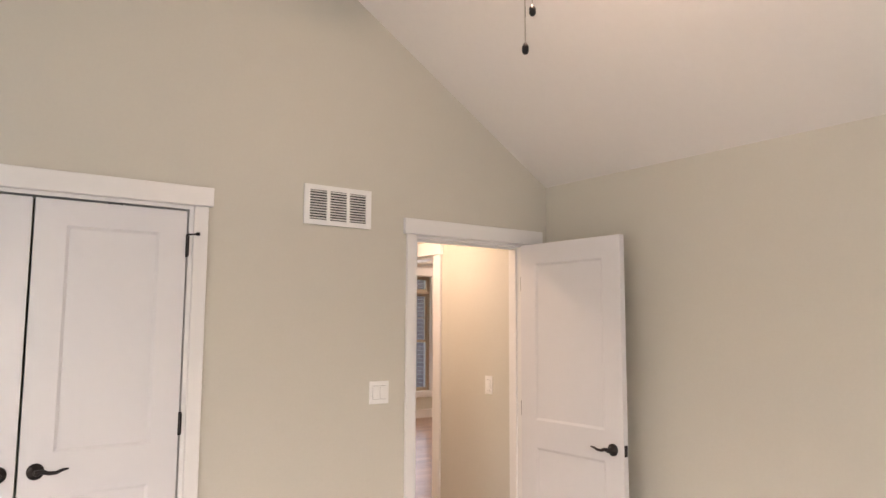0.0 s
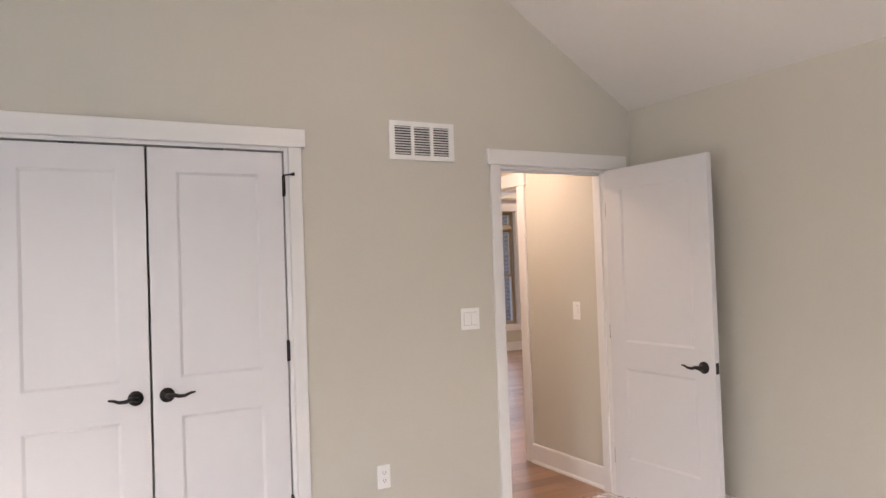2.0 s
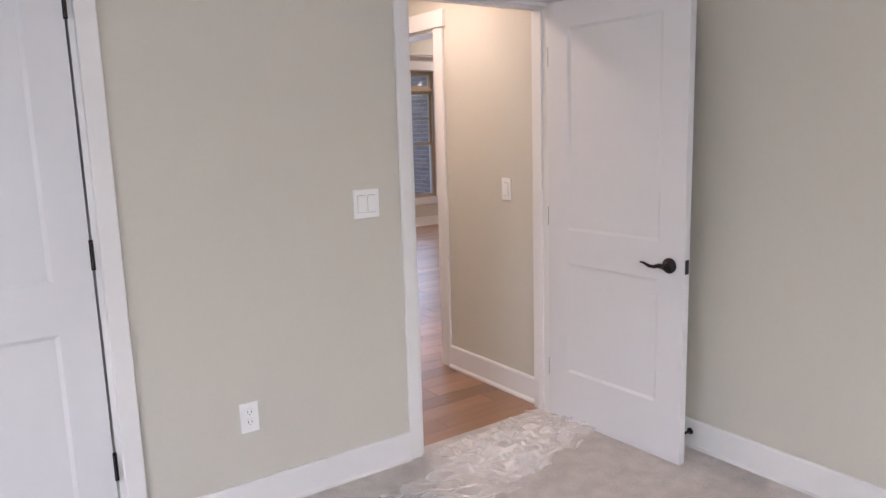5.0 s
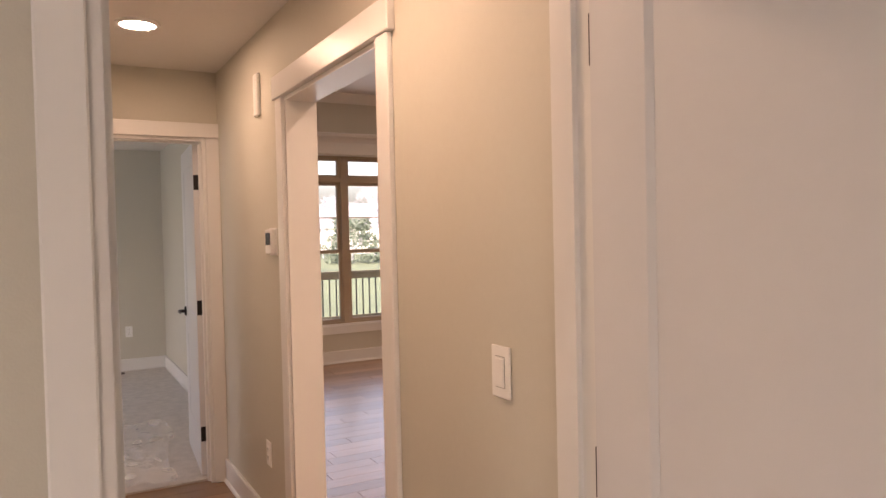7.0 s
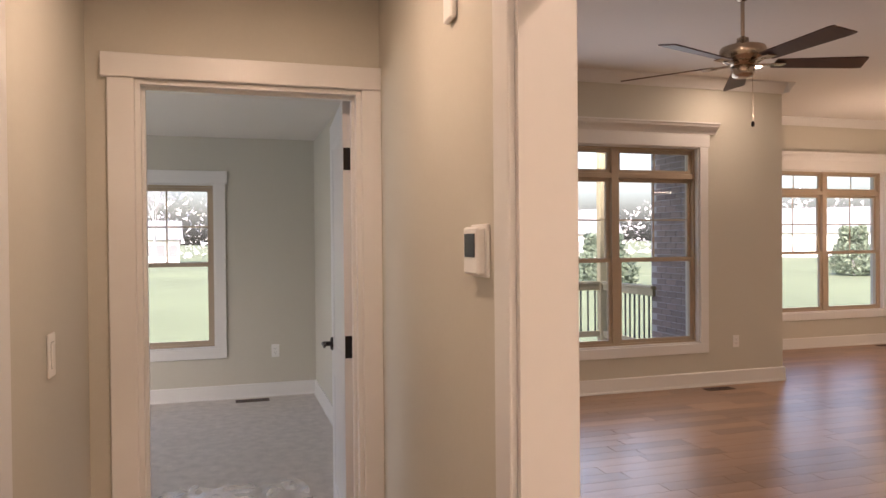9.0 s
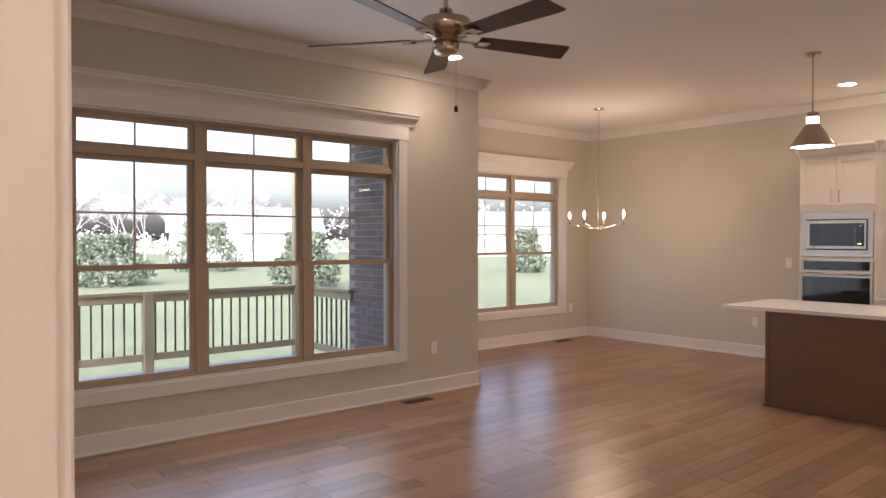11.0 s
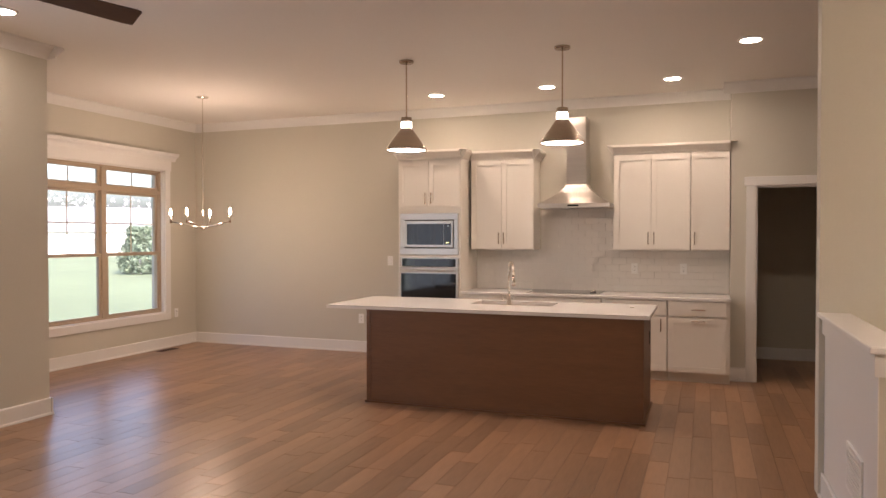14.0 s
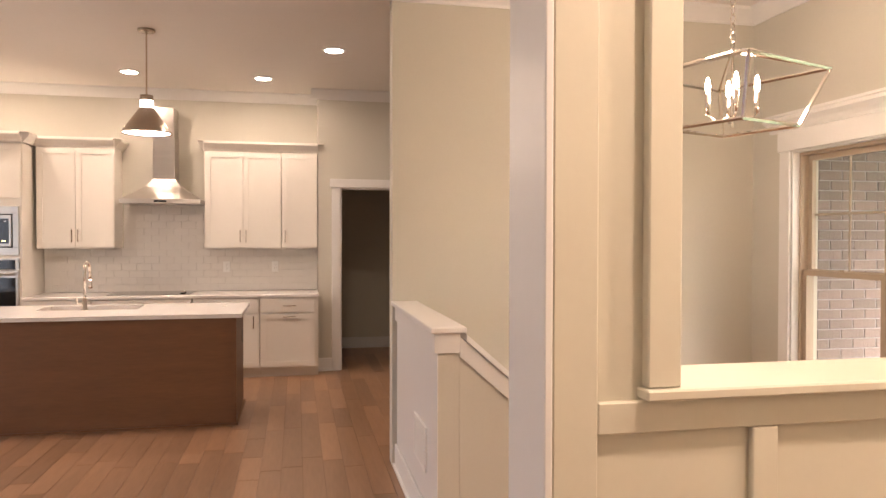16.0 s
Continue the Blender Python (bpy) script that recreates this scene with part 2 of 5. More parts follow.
def crown(*runs):
    for a, b in runs:
        solid("trim", extrude_profile(CROWN, (*a, 3.05), (*b, 3.05)), TRIM, "white crown moulding along the ceiling", "crown moulding")


FLOOR_Z = 0.0
# ---- walls ----
wall_y("wall_bedroom_north", -4.6, 0.95, 0, 0.115, 2.44, [(DOOR_L, DOOR_R, 0, 2.05), (-2.611, -1.315, 0, 2.09)])
RIDGE_X, RIDGE_Z = -1.83, 4.18
for nm, y0, y1 in (("wall_gable_north", 0, 0.115), ("wall_gable_south", -5.15, -5.0)):
    bm = bmesh.new()
    tri = [(-4.6, 2.44), (0.95, 2.44), (RIDGE_X, RIDGE_Z)]
    va, vb = [bm.verts.new((x, y0, z)) for x, z in tri], [bm.verts.new((x, y1, z)) for x, z in tri]
    bm.faces.new(va)
    bm.faces.new(vb[::-1])
    for i in range(3):
        bm.faces.new((va[i], va[(i + 1) % 3], vb[(i + 1) % 3], vb[i]))
    solid(nm, bm, PAINT, "greige painted gable wall under the vault")
wall_x("wall_bedroom_east", -5.15, 0, 0.95, 1.07, 2.44)
# West hole is out of view, added to let the fill lamp in.
wall_x("wall_bedroom_west", -5.15, 0.115, -4.75, -4.6, 2.44, [(-3.3, -1.7, 0.8, 2.2)])
wall_y("wall_bedroom_south", -4.6, 0.95, -5.15, -5.0, 2.44, [(-2.95, -1.05, 0.8, 2.2)])
for nm, xe in (("ceiling_vault_east", 1.07), ("ceiling_vault_west", -4.72)):
    bm = bmesh.new()
    s = (RIDGE_Z - 2.44) / (0.95 - RIDGE_X)
    ze = RIDGE_Z - s * abs(xe - RIDGE_X)
    q = [(xe, ze), (RIDGE_X, RIDGE_Z), (RIDGE_X, RIDGE_Z + 0.1), (xe, ze + 0.1)]
    va, vb = [bm.verts.new((x, -5.15, z)) for x, z in q], [bm.verts.new((x, 0.115, z)) for x, z in q]
    bm.faces.new(va)
    bm.faces.new(vb[::-1])
    for i in range(4):
        bm.faces.new((va[i], va[(i + 1) % 4], vb[(i + 1) % 4], vb[i]))
    solid(nm, bm, CEIL, "off-white sloping ceiling of the vaulted bedroom", "ceiling")
# closet shell and hall
wall_y("wall_closet_back", -2.75, -0.39, 0.75, 0.85, 2.44)
wall_x("wall_closet_side", 0.115, 0.75, -2.75, -2.65, 2.44)
wall_x("wall_hall_west", 0.115, 3.385, -0.385, -0.27, 2.44, [(1.5, 2.3, 0, 2.05)])
wall_x("wall_hall_east", 0.115, 3.5, 0.775, 0.90, 3.05, [(1.014, 2.014, 0, 2.06)])
wall_y("wall_grey_room_south", -3.2, 0.775, 3.385, 3.5, 2.44, [(-0.11, 0.70, 0, 2.05)])
# The hole is an unseen opening, added only for the fill lamp.
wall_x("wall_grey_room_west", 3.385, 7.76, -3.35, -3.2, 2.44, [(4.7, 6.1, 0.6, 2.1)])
wall_y("wall_grey_room_north", -3.2, 1.0, 7.56, 7.76, 2.44, [(-0.76, 0.085, 0.49, 2.01)])
wall_x("wall_grey_room_east", 3.5, 7.76, 1.0, 1.1, 3.05)
wall_y("wall_living_north", 1.1, 5.667, 6.654, 6.88, 3.05, [(1.95, 4.665, 0.43, 2.365)])
wall_x("wall_dining_west", 6.88, 8.5, 5.53, 5.667, 3.05)
wall_y("wall_dining_north", 5.53, 9.474, 8.284, 8.5, 3.05, [(6.94, 8.86, 0.47, 2.36)])
wall_x("wall_kitchen_east", 1.285, 8.5, 9.474, 9.6, 3.05)
wall_x("wall_pantry_front", -1.64, 1.285, 9.13, 9.25, 3.05, [(0.22, 1.05, 0, 2.0)])
wall_y("wall_pantry_side", 9.25, 9.474, 1.2, 1.285, 3.05)
wall_x("wall_pantry_back", -1.64, 1.285, 10.7, 10.8, 3.05)
wall_y("wall_pantry_north", 9.474, 10.7, 1.2, 1.285, 3.05)
wall_y("wall_front", 1.075, 10.8, -1.84, -1.64, 3.05, [(3.90, 5.37, 0.55, 2.02)])
wall_x("wall_foyer_west", -1.64, 0.2, 1.075, 1.13, 3.05)
wall_y("wall_foyer_return", 0.902, 1.075, 0.12, 0.2, 3.05)
wall_x("wall_stair", -1.64, 0.92, 5.77, 5.90, 3.05)
# ceilings
solid("ceiling_hall", boxes((-0.385, 0.775, 0.115, 3.385, 2.44, 2.54)), CEIL, "warm-lit flat hall ceiling", "ceiling")
solid("ceiling_grey_room", boxes((-3.3, 1.0, 3.5, 7.76, 2.44, 2.54)), CEIL, "flat white bedroom ceiling", "ceiling")
solid("ceiling_closet", boxes((-2.75, -0.385, 0.115, 0.85, 2.44, 2.54)), CEIL, "flat closet ceiling", "ceiling")
solid("ceiling_living", boxes((0.775, 10.8, -1.84, 8.5, 3.05, 3.2)), CEIL, "flat off-white ceiling of the open plan room", "ceiling")
# floors
solid("floor_bedroom", boxes((-4.6, 0.95, -5.0, 0.06, -0.1, 0.012)), CARPET, "light greige cut-pile carpet with footmarks", "carpet")
solid("floor_grey_room", boxes((-3.2, 1.0, 3.44, 7.56, -0.1, 0.012)), CARPET, "light greige cut-pile carpet", "carpet")
FLOOR = solid("floor", boxes((-0.385, 0.90, 0.06, 3.44, -0.1, -0.006), (0.90, 10.8, -1.64, 8.284, -0.1, -0.006)), GAP, "brown hardwood plank floor with satin sheen", "floor")

# ---- trim ----


def casing_y(x0, x1, z1, y, side, head=0.11, w=0.09, lug=0.02, right=None):
    """Door casing on a wall of constant y; side +1 or -1 is the way it faces."""
    y0, y1 = sorted((y, y + side * 0.018))
    h0, h1 = sorted((y, y + side * 0.026))
    v = w if right is None else right
    for d in ((x0 - w, x0, y0, y1, 0.0, z1), (x1, x1 + v, y0, y1, 0.0, z1), (x0 - w - lug, x1 + v + lug, h0, h1, z1, z1 + head)):
        solid("trim", boxes(d, bevel=0.003), TRIM, "white painted flat door casing", "door casing")


def casing_x(y0, y1, z1, x, side, head=0.11, w=0.09, lug=0.02):
    x0, x1 = sorted((x, x + side * 0.018))
    h0, h1 = sorted((x, x + side * 0.026))
    for d in ((x0, x1, y0 - w, y0, 0.0, z1), (x0, x1, y1, y1 + w, 0.0, z1), (h0, h1, y0 - w - lug, y1 + w + lug, z1, z1 + head)):
        solid("trim", boxes(d, bevel=0.003), TRIM, "white painted flat door casing", "door casing")


def jamb_y(x0, x1, z1, y0, y1, stop=True):
    d = [(x0, x0 + 0.018, y0 - 0.002, y1 + 0.002, 0, z1 - 0.018), (x1 - 0.018, x1, y0 - 0.002, y1 + 0.002, 0, z1 - 0.018), (x0, x1, y0 - 0.002, y1 + 0.002, z1 - 0.018, z1 - 0.001)]
    if stop:
        ym = (y0 + y1) / 2
        d += [(x0 + 0.018, x0 + 0.03, ym - 0.018, ym + 0.018, 0, z1 - 0.03), (x1 - 0.03, x1 - 0.018, ym - 0.018, ym + 0.018, 0, z1 - 0.03), (x0 + 0.018, x1 - 0.018, ym - 0.018, ym + 0.018, z1 - 0.03, z1 - 0.018)]
    solid("trim", boxes(*d), TRIM, "white painted door jamb with stop", "door jamb")


casing_y(DOOR_L, DOOR_R, 2.05, 0, -1, head=0.09, w=0.058, right=0.13)
jamb_y(DOOR_L, DOOR_R, 2.05, 0, 0.115)
solid("trim", boxes((DOOR_L - 0.09, DOOR_L, 0.115, 0.133, 0, 2.05), (DOOR_L - 0.11, 0.772, 0.115, 0.141, 2.05, 2.16), bevel=0.003), TRIM, "white painted hall side door casing", "door casing")
casing_y(-2.611, -1.315, 2.09, 0, -1, head=0.09, w=0.066)
jamb_y(-2.611, -1.315, 2.09, 0, 0.115, False)
casing_y(-0.11, 0.70, 2.05, 3.385, -1, head=0.085)
jamb_y(-0.11, 0.70, 2.05, 3.385, 3.5)
casing_x(1.5, 2.3, 2.05, -0.27, 1)
casing_x(1.014, 2.014, 2.06, 0.775, -1, head=0.10)
casing_x(1.014, 2.014, 2.06, 0.90, 1, head=0.10)
solid("trim", boxes((0.773, 0.902, 1.014, 1.032, 0, 2.042), (0.773, 0.902, 1.996, 2.014, 0, 2.042), (0.773, 0.902, 1.014, 2.014, 2.042, 2.059)), TRIM, "white lining of the cased opening", "door jamb")
casing_x(0.22, 1.05, 2.0, 9.13, -1, head=0.09)
solid("trim", boxes((9.128, 9.252, 0.22, 0.238, 0, 1.982), (9.128, 9.252, 1.032, 1.05, 0, 1.982), (9.128, 9.252, 0.22, 1.05, 1.982, 1.999)), TRIM, "white lining of the pantry opening", "door jamb")

baseboard(((DOOR_L - 0.058, 0), (-1.25, 0)), ((-2.675, 0), (-4.6, 0)), ((0.95, -5.0), (0.95, 0)), ((0.93, 0), (0.876, 0)),
          ((0.775, 0.135), (0.775, 0.924)), ((0.775, 2.104), (0.775, 3.385)), ((-0.27, 1.41), (-0.27, 0.115)), ((-0.27, 3.385), (-0.27, 2.39)),
          ((1.0, 3.5), (1.0, 7.56)), ((1.0, 7.56), (-3.2, 7.56)),
          ((5.667, 6.654), (1.1, 6.654)), ((5.667, 8.284), (5.667, 6.63)), ((9.474, 8.284), (5.667, 8.284)), ((9.474, 4.91), (9.474, 8.284)),
          ((9.13, 1.14), (9.13, 1.285)), ((10.7, -1.64), (10.7, 1.2)), ((5.77, -1.64), (5.77, 0.74)))
crown(((5.667, 6.654), (1.1, 6.654)), ((5.667, 8.284), (5.667, 6.56)), ((9.474, 8.284), (5.667, 8.284)), ((9.474, 1.285), (9.474, 8.284)),
      ((9.13, -1.64), (9.13, 1.36)), ((5.77, -1.64), (5.77, 1.01)), ((5.90, 0.92), (5.68, 0.92)), ((2.76, -1.64), (5.77, -1.64)), ((1.1, 6.654), (1.1, 3.5)))

# ---- windows ----


def sash_unit(win, x0, x1, z0, z1, y, grid, name="sash"):
    """One glazed sash in a plane of constant y: frame, muntins and pane."""
    w, d = 0.035, 0.03
    frm = part(name, boxes((x0, x0 + w, y - d / 2, y + d / 2, z0, z1), (x1 - w, x1, y - d / 2, y + d / 2, z0, z1), (x0 + w, x1 - w, y - d / 2, y + d / 2, z0, z0 + w), (x0 + w, x1 - w, y - d / 2, y + d / 2, z1 - w, z1)), SASH, win)
    pane = part("pane", boxes((x0 + w, x1 - w, y - 0.003, y + 0.003, z0 + w, z1 - w)), GLASS, win)
    pane.visible_shadow = False
    xm, zm = (x0 + x1) / 2, (z0 + z1) / 2
    if grid:
        part("muntin", boxes((xm - 0.007, xm + 0.007, y - 0.009, y - 0.004, z0 + w, z1 - w)), BLACK if grid > 2 else SASH, win)
    if grid > 1:
        part("muntin", boxes((x0 + w, xm - 0.007, y - 0.009, y - 0.004, zm - 0.007, zm + 0.007), (xm + 0.007, x1 - w, y - 0.009, y - 0.004, zm - 0.007, zm + 0.007)), SASH, win)
    return frm


def window_y(name, x0, x1, z0, z1, yin, yout, units, transom, label, inward=-1, entab=False, meet=1.26):
    """A mulled group of double-hung units in a wall of constant y; the room lies towards inward."""
    win = tagged(new(name), label, "window", kind="structure")
    yw = yin - inward * 0.10
    part("window_frame", boxes((x0, x0 + 0.03, yw - 0.05, yw + 0.05, z0, z1), (x1 - 0.03, x1, yw - 0.05, yw + 0.05, z0, z1), (x0 + 0.03, x1 - 0.03, yw - 0.05, yw + 0.05, z0, z0 + 0.03), (x0 + 0.03, x1 - 0.03, yw - 0.05, yw + 0.05, z1 - 0.03, z1)), SASH, win)
    n, mull = units, 0.075
    uw = (x1 - x0 - 0.06 - mull * (n - 1)) / n
    ztop = z1 - 0.03
    if transom:
        ztop = z1 - 0.03 - transom - 0.05
        part("transom_bar", boxes((x0 + 0.03, x1 - 0.03, yw - 0.045, yw + 0.045, ztop, ztop + 0.05), bevel=0.004), SASH, win)
    for i in range(n):
        a = x0 + 0.03 + i * (uw + mull)
        if i:
            part("mullion", boxes((a - mull, a, yw - 0.048, yw + 0.048, z0 + 0.03, z1 - 0.03), bevel=0.004), SASH, win)
        sash_unit(win, a, a + uw, z0 + 0.03, meet, yw + inward * 0.018, 0, "lower_sash")
        sash_unit(win, a, a + uw, meet - 0.03, ztop, yw - inward * 0.018, 2, "upper_sash")
        part("sash_lock", boxes((a + uw / 2 - 0.02, a + uw / 2 + 0.02, yw + inward * 0.02 - 0.012, yw + inward * 0.02 + 0.012, meet, meet + 0.012)), SASH, win)
        if transom:
            sash_unit(win, a, a + uw, ztop + 0.05, z1 - 0.03, yw, 1, "transom_sash")
    # extension jamb, casing, sill
    ya, yb = sorted((yin, yw + inward * 0.05))
    part("extension_jamb", boxes((x0 - 0.004, x0 + 0.012, ya, yb, z0, z1), (x1 - 0.012, x1 + 0.004, ya, yb, z0, z1), (x0 + 0.012, x1 - 0.012, ya, yb, z1 - 0.012, z1 + 0.004), (x0 + 0.012, x1 - 0.012, ya, yb, z0 - 0.004, z0 + 0.012)), TRIM, win)
    c0, c1 = sorted((yin, yin + inward * 0.02))
    part("casing", boxes((x0 - 0.095, x0, c0, c1, z0, z1), bevel=0.003), TRIM, win)
    part("casing", boxes((x1, x1 + 0.095, c0, c1, z0, z1), bevel=0.003), TRIM, win)
    part("window_sill", boxes((x0 - 0.095, x1 + 0.095, c0, c1, z0 - 0.095, z0), bevel=0.003), TRIM, win)
    if entab:
        h0, h1 = sorted((yin, yin + inward * 0.026))
        part("head_board", boxes((x0 - 0.11, x1 + 0.11, h0, h1, z1, z1 + 0.13), bevel=0.003), TRIM, win)
        prof = [(0, 0), (0.03, 0), (0.036, 0.018), (0.05, 0.04), (0.085, 0.065), (0.09, 0.085), (0.10, 0.09), (0.10, 0.105), (0, 0.105)]
        a, b = (x1 + 0.18, x0 - 0.18) if inward < 0 else (x0 - 0.18, x1 + 0.18)
        part("head_cornice", extrude_profile(prof, (a, yin, z1 + 0.13), (b, yin, z1 + 0.13)), TRIM, win)
    else:
        h0, h1 = sorted((yin, yin + inward * 0.026))
        part("head_board", boxes((x0 - 0.115, x1 + 0.115, h0, h1, z1, z1 + 0.12), bevel=0.003), TRIM, win)
    return win


window_y("window_1", 1.95, 4.665, 0.43, 2.365, 6.654, 6.88, 3, 0.23, "tan triple window with transoms and white casing", entab=True, meet=1.28)
window_y("window_2", 6.94, 8.86, 0.47, 2.36, 8.284, 8.5, 2, 0.24, "tan double window with transoms and white casing", entab=True, meet=1.28)
window_y("window_3", -0.76, 0.085, 0.49, 2.01, 7.56, 7.76, 1, 0, "tan double-hung bedroom window with white casing", meet=1.28)
window_y("window_4", 3.90, 5.37, 0.55, 2.02, -1.64, -1.84, 2, 0, "tan front window with brick outside", inward=1, entab=True, meet=1.25)
# Unseen window, assumed behind the camera; its position is chosen freely.
window_y("window_5", -2.95, -1.05, 0.8, 2.2, -5.0, -5.15, 2, 0, "tan bedroom window with white casing", inward=1, meet=1.5)

# ---- doors ----


def slab_with_panels(width, height, panels, t=0.036, rec=0.007):
    """A moulded door leaf from x 0 to width, y -t/2 to t/2; panels are recessed on both faces."""
    d = [(a, b, -t / 2, t / 2, c, e) for a, b, c, e in cut(0, width, 0, height, panels)]
    bm = boxes(*d)
    for x0, x1, z0, z1 in panels:
        box(bm, x0, x1, -t / 2 + rec, t / 2 - rec, z0, z1)
        s = 0.014
        for sg in (-1, 1):
            yo, yi = sg * t / 2, sg * (t / 2 - rec)
            o = [(x0, z0), (x1, z0), (x1, z1), (x0, z1)]
            i = [(x0 + s, z0 + s), (x1 - s, z0 + s), (x1 - s, z1 - s), (x0 + s, z1 - s)]
            vo = [bm.verts.new((x, yo, z)) for x, z in o]
            vi = [bm.verts.new((x, yi + sg * 0.0005, z)) for x, z in i]
            for k in range(4):
                bm.faces.new((vo[k], vo[(k + 1) % 4], vi[(k + 1) % 4], vi[k]))
    return bm


def lever(parent, x, z, y, side, way):
    """A wave lever: round rose and curved handle; side is the face's direction in y, way the handle's in x."""
    rose = lathe([(0.033, 0), (0.033, 0.006), (0.028, 0.011), (0.012, 0.014), (0.012, 0.045), (0.009, 0.05)], 24, Matrix.Translation((x, y, z)) @ Matrix.Rotation(radians(-90 * side), 4, "X"))
    h = part("lever_rose", rose, BLACK, parent, "dark bronze round rose")
    pts = [(x + way * s, y + side * 0.045, z + dz) for s, dz in ((-0.006, 0), (0.02, 0.004), (0.045, -0.004), (0.07, -0.004), (0.095, 0.006), (0.115, 0.008))]
    part("lever_handle", tube(pts, 0.007, 8, [0.012, 0.010, 0.0085, 0.0075, 0.006, 0.004]), BLACK, parent, "dark bronze wave lever")
    return h


def hinge(parent, x, y, z, m=0.045):
    bm = boxes((x - 0.004, x + 0.004, y - 0.018, y + 0.018, z - m, z + m))
    rod(bm, (x, y, z - m - 0.006), (x, y, z + m + 0.006), 0.0075, seg=10)
    part("hinge", bm, BLACK, parent, "dark bronze butt hinge")


def panels_for(w, h):
    s = 0.125
    return [(s, w - s, 0.25, 0.80), (s, w - s, 0.96, h - 0.12)]


d1 = thing("door", "white two-panel bedroom door standing open", "door", pose(0.725, -0.02, 0.018, 0, 0, -88.5))
w1 = 0.775
part("leaf", slab_with_panels(w1, 2.02, panels_for(w1, 2.02)), DOORP, d1)
lever(d1, w1 - 0.07, 0.865, -0.018, -1, -1)
lever(d1, w1 - 0.07, 0.865, 0.018, 1, -1)
part("latch_plate", boxes((w1 - 0.001, w1 + 0.002, -0.012, 0.012, 0.835, 0.895)), BLACK, d1, "dark latch plate on the edge")
for z in (0.25, 1.02, 1.78):
    part("hinge", boxes((-0.004, -0.0005, -0.017, 0.015, z - 0.045, z + 0.045)), BLACK, d1, "dark bronze hinge in the gap")

d2 = thing("door", "white two-panel door open into the grey bedroom", "door", pose(0.665, 3.505, 0.018, 0, 0, 86))
part("leaf", slab_with_panels(0.76, 2.02, panels_for(0.76, 2.02)), DOORP, d2)
lever(d2, 0.69, 0.94, 0.018, 1, -1)
lever(d2, 0.69, 0.94, -0.018, -1, -1)
for z in (0.25, 1.02, 1.78):
    bm = boxes((-0.024, 0.0, -0.018, -0.016, z - 0.045, z + 0.045), (-0.002, 0.0, -0.018, 0.016, z - 0.045, z + 0.045))
    rod(bm, (-0.004, -0.022, z - 0.05), (-0.004, -0.022, z + 0.05), 0.0075, seg=10)
    part("hinge", bm, BLACK, d2, "dark bronze butt hinge")

for x0, side in ((-2.586, -1), (-1.958, 1)):
    w = 0.617
    d = thing("closet_door", "white two-panel closet door, closed", "door", pose(x0, 0.022, 0.014), "closet door pair")
    part("leaf", slab_with_panels(w, 2.048, [(0.12, w - 0.12, 0.22, 0.83), (0.12, w - 0.12, 1.0, 1.94)]), DOORP, d)
    lever(d, w - 0.06 if side < 0 else 0.06, 0.93, -0.018, -1, side)
    for z in (0.33, 1.08, 1.885):
        hinge(d, -0.004 if side < 0 else w + 0.004, -0.02, z)
    if side > 0:
        bm = bmesh.new()
        rod(bm, (w - 0.002, -0.03, 1.937), (w + 0.04, -0.05, 1.941), 0.004)
        rod(bm, (w + 0.036, -0.048, 1.941), (w + 0.05, -0.055, 1.942), 0.008)
        part("hinge_pin_stop", bm, BLACK, d, "dark hinge pin door stop")
    part("roller_catch", boxes((w / 2 - 0.03, w / 2 + 0.03, -0.01, 0.01, 2.0485, 2.0535)), BLACK, d, "dark catch strip")
dh = thing("hall_door", "white two-panel closed hall door", "door", pose(-0.33, 1.52, 0.012, 0, 0, 90))
part("leaf", slab_with_panels(0.76, 2.02, panels_for(0.76, 2.02)), DOORP, dh)
lever(dh, 0.07, 0.93, -0.018, -1, 1)
jd = solid("trim", boxes((-0.385, -0.272, 1.5, 1.517, 0, 2.035), (-0.385, -0.272, 2.283, 2.3, 0, 2.035), (-0.385, -0.272, 1.5, 2.3, 2.035, 2.049)), TRIM, "white hall door jamb", "door jamb")

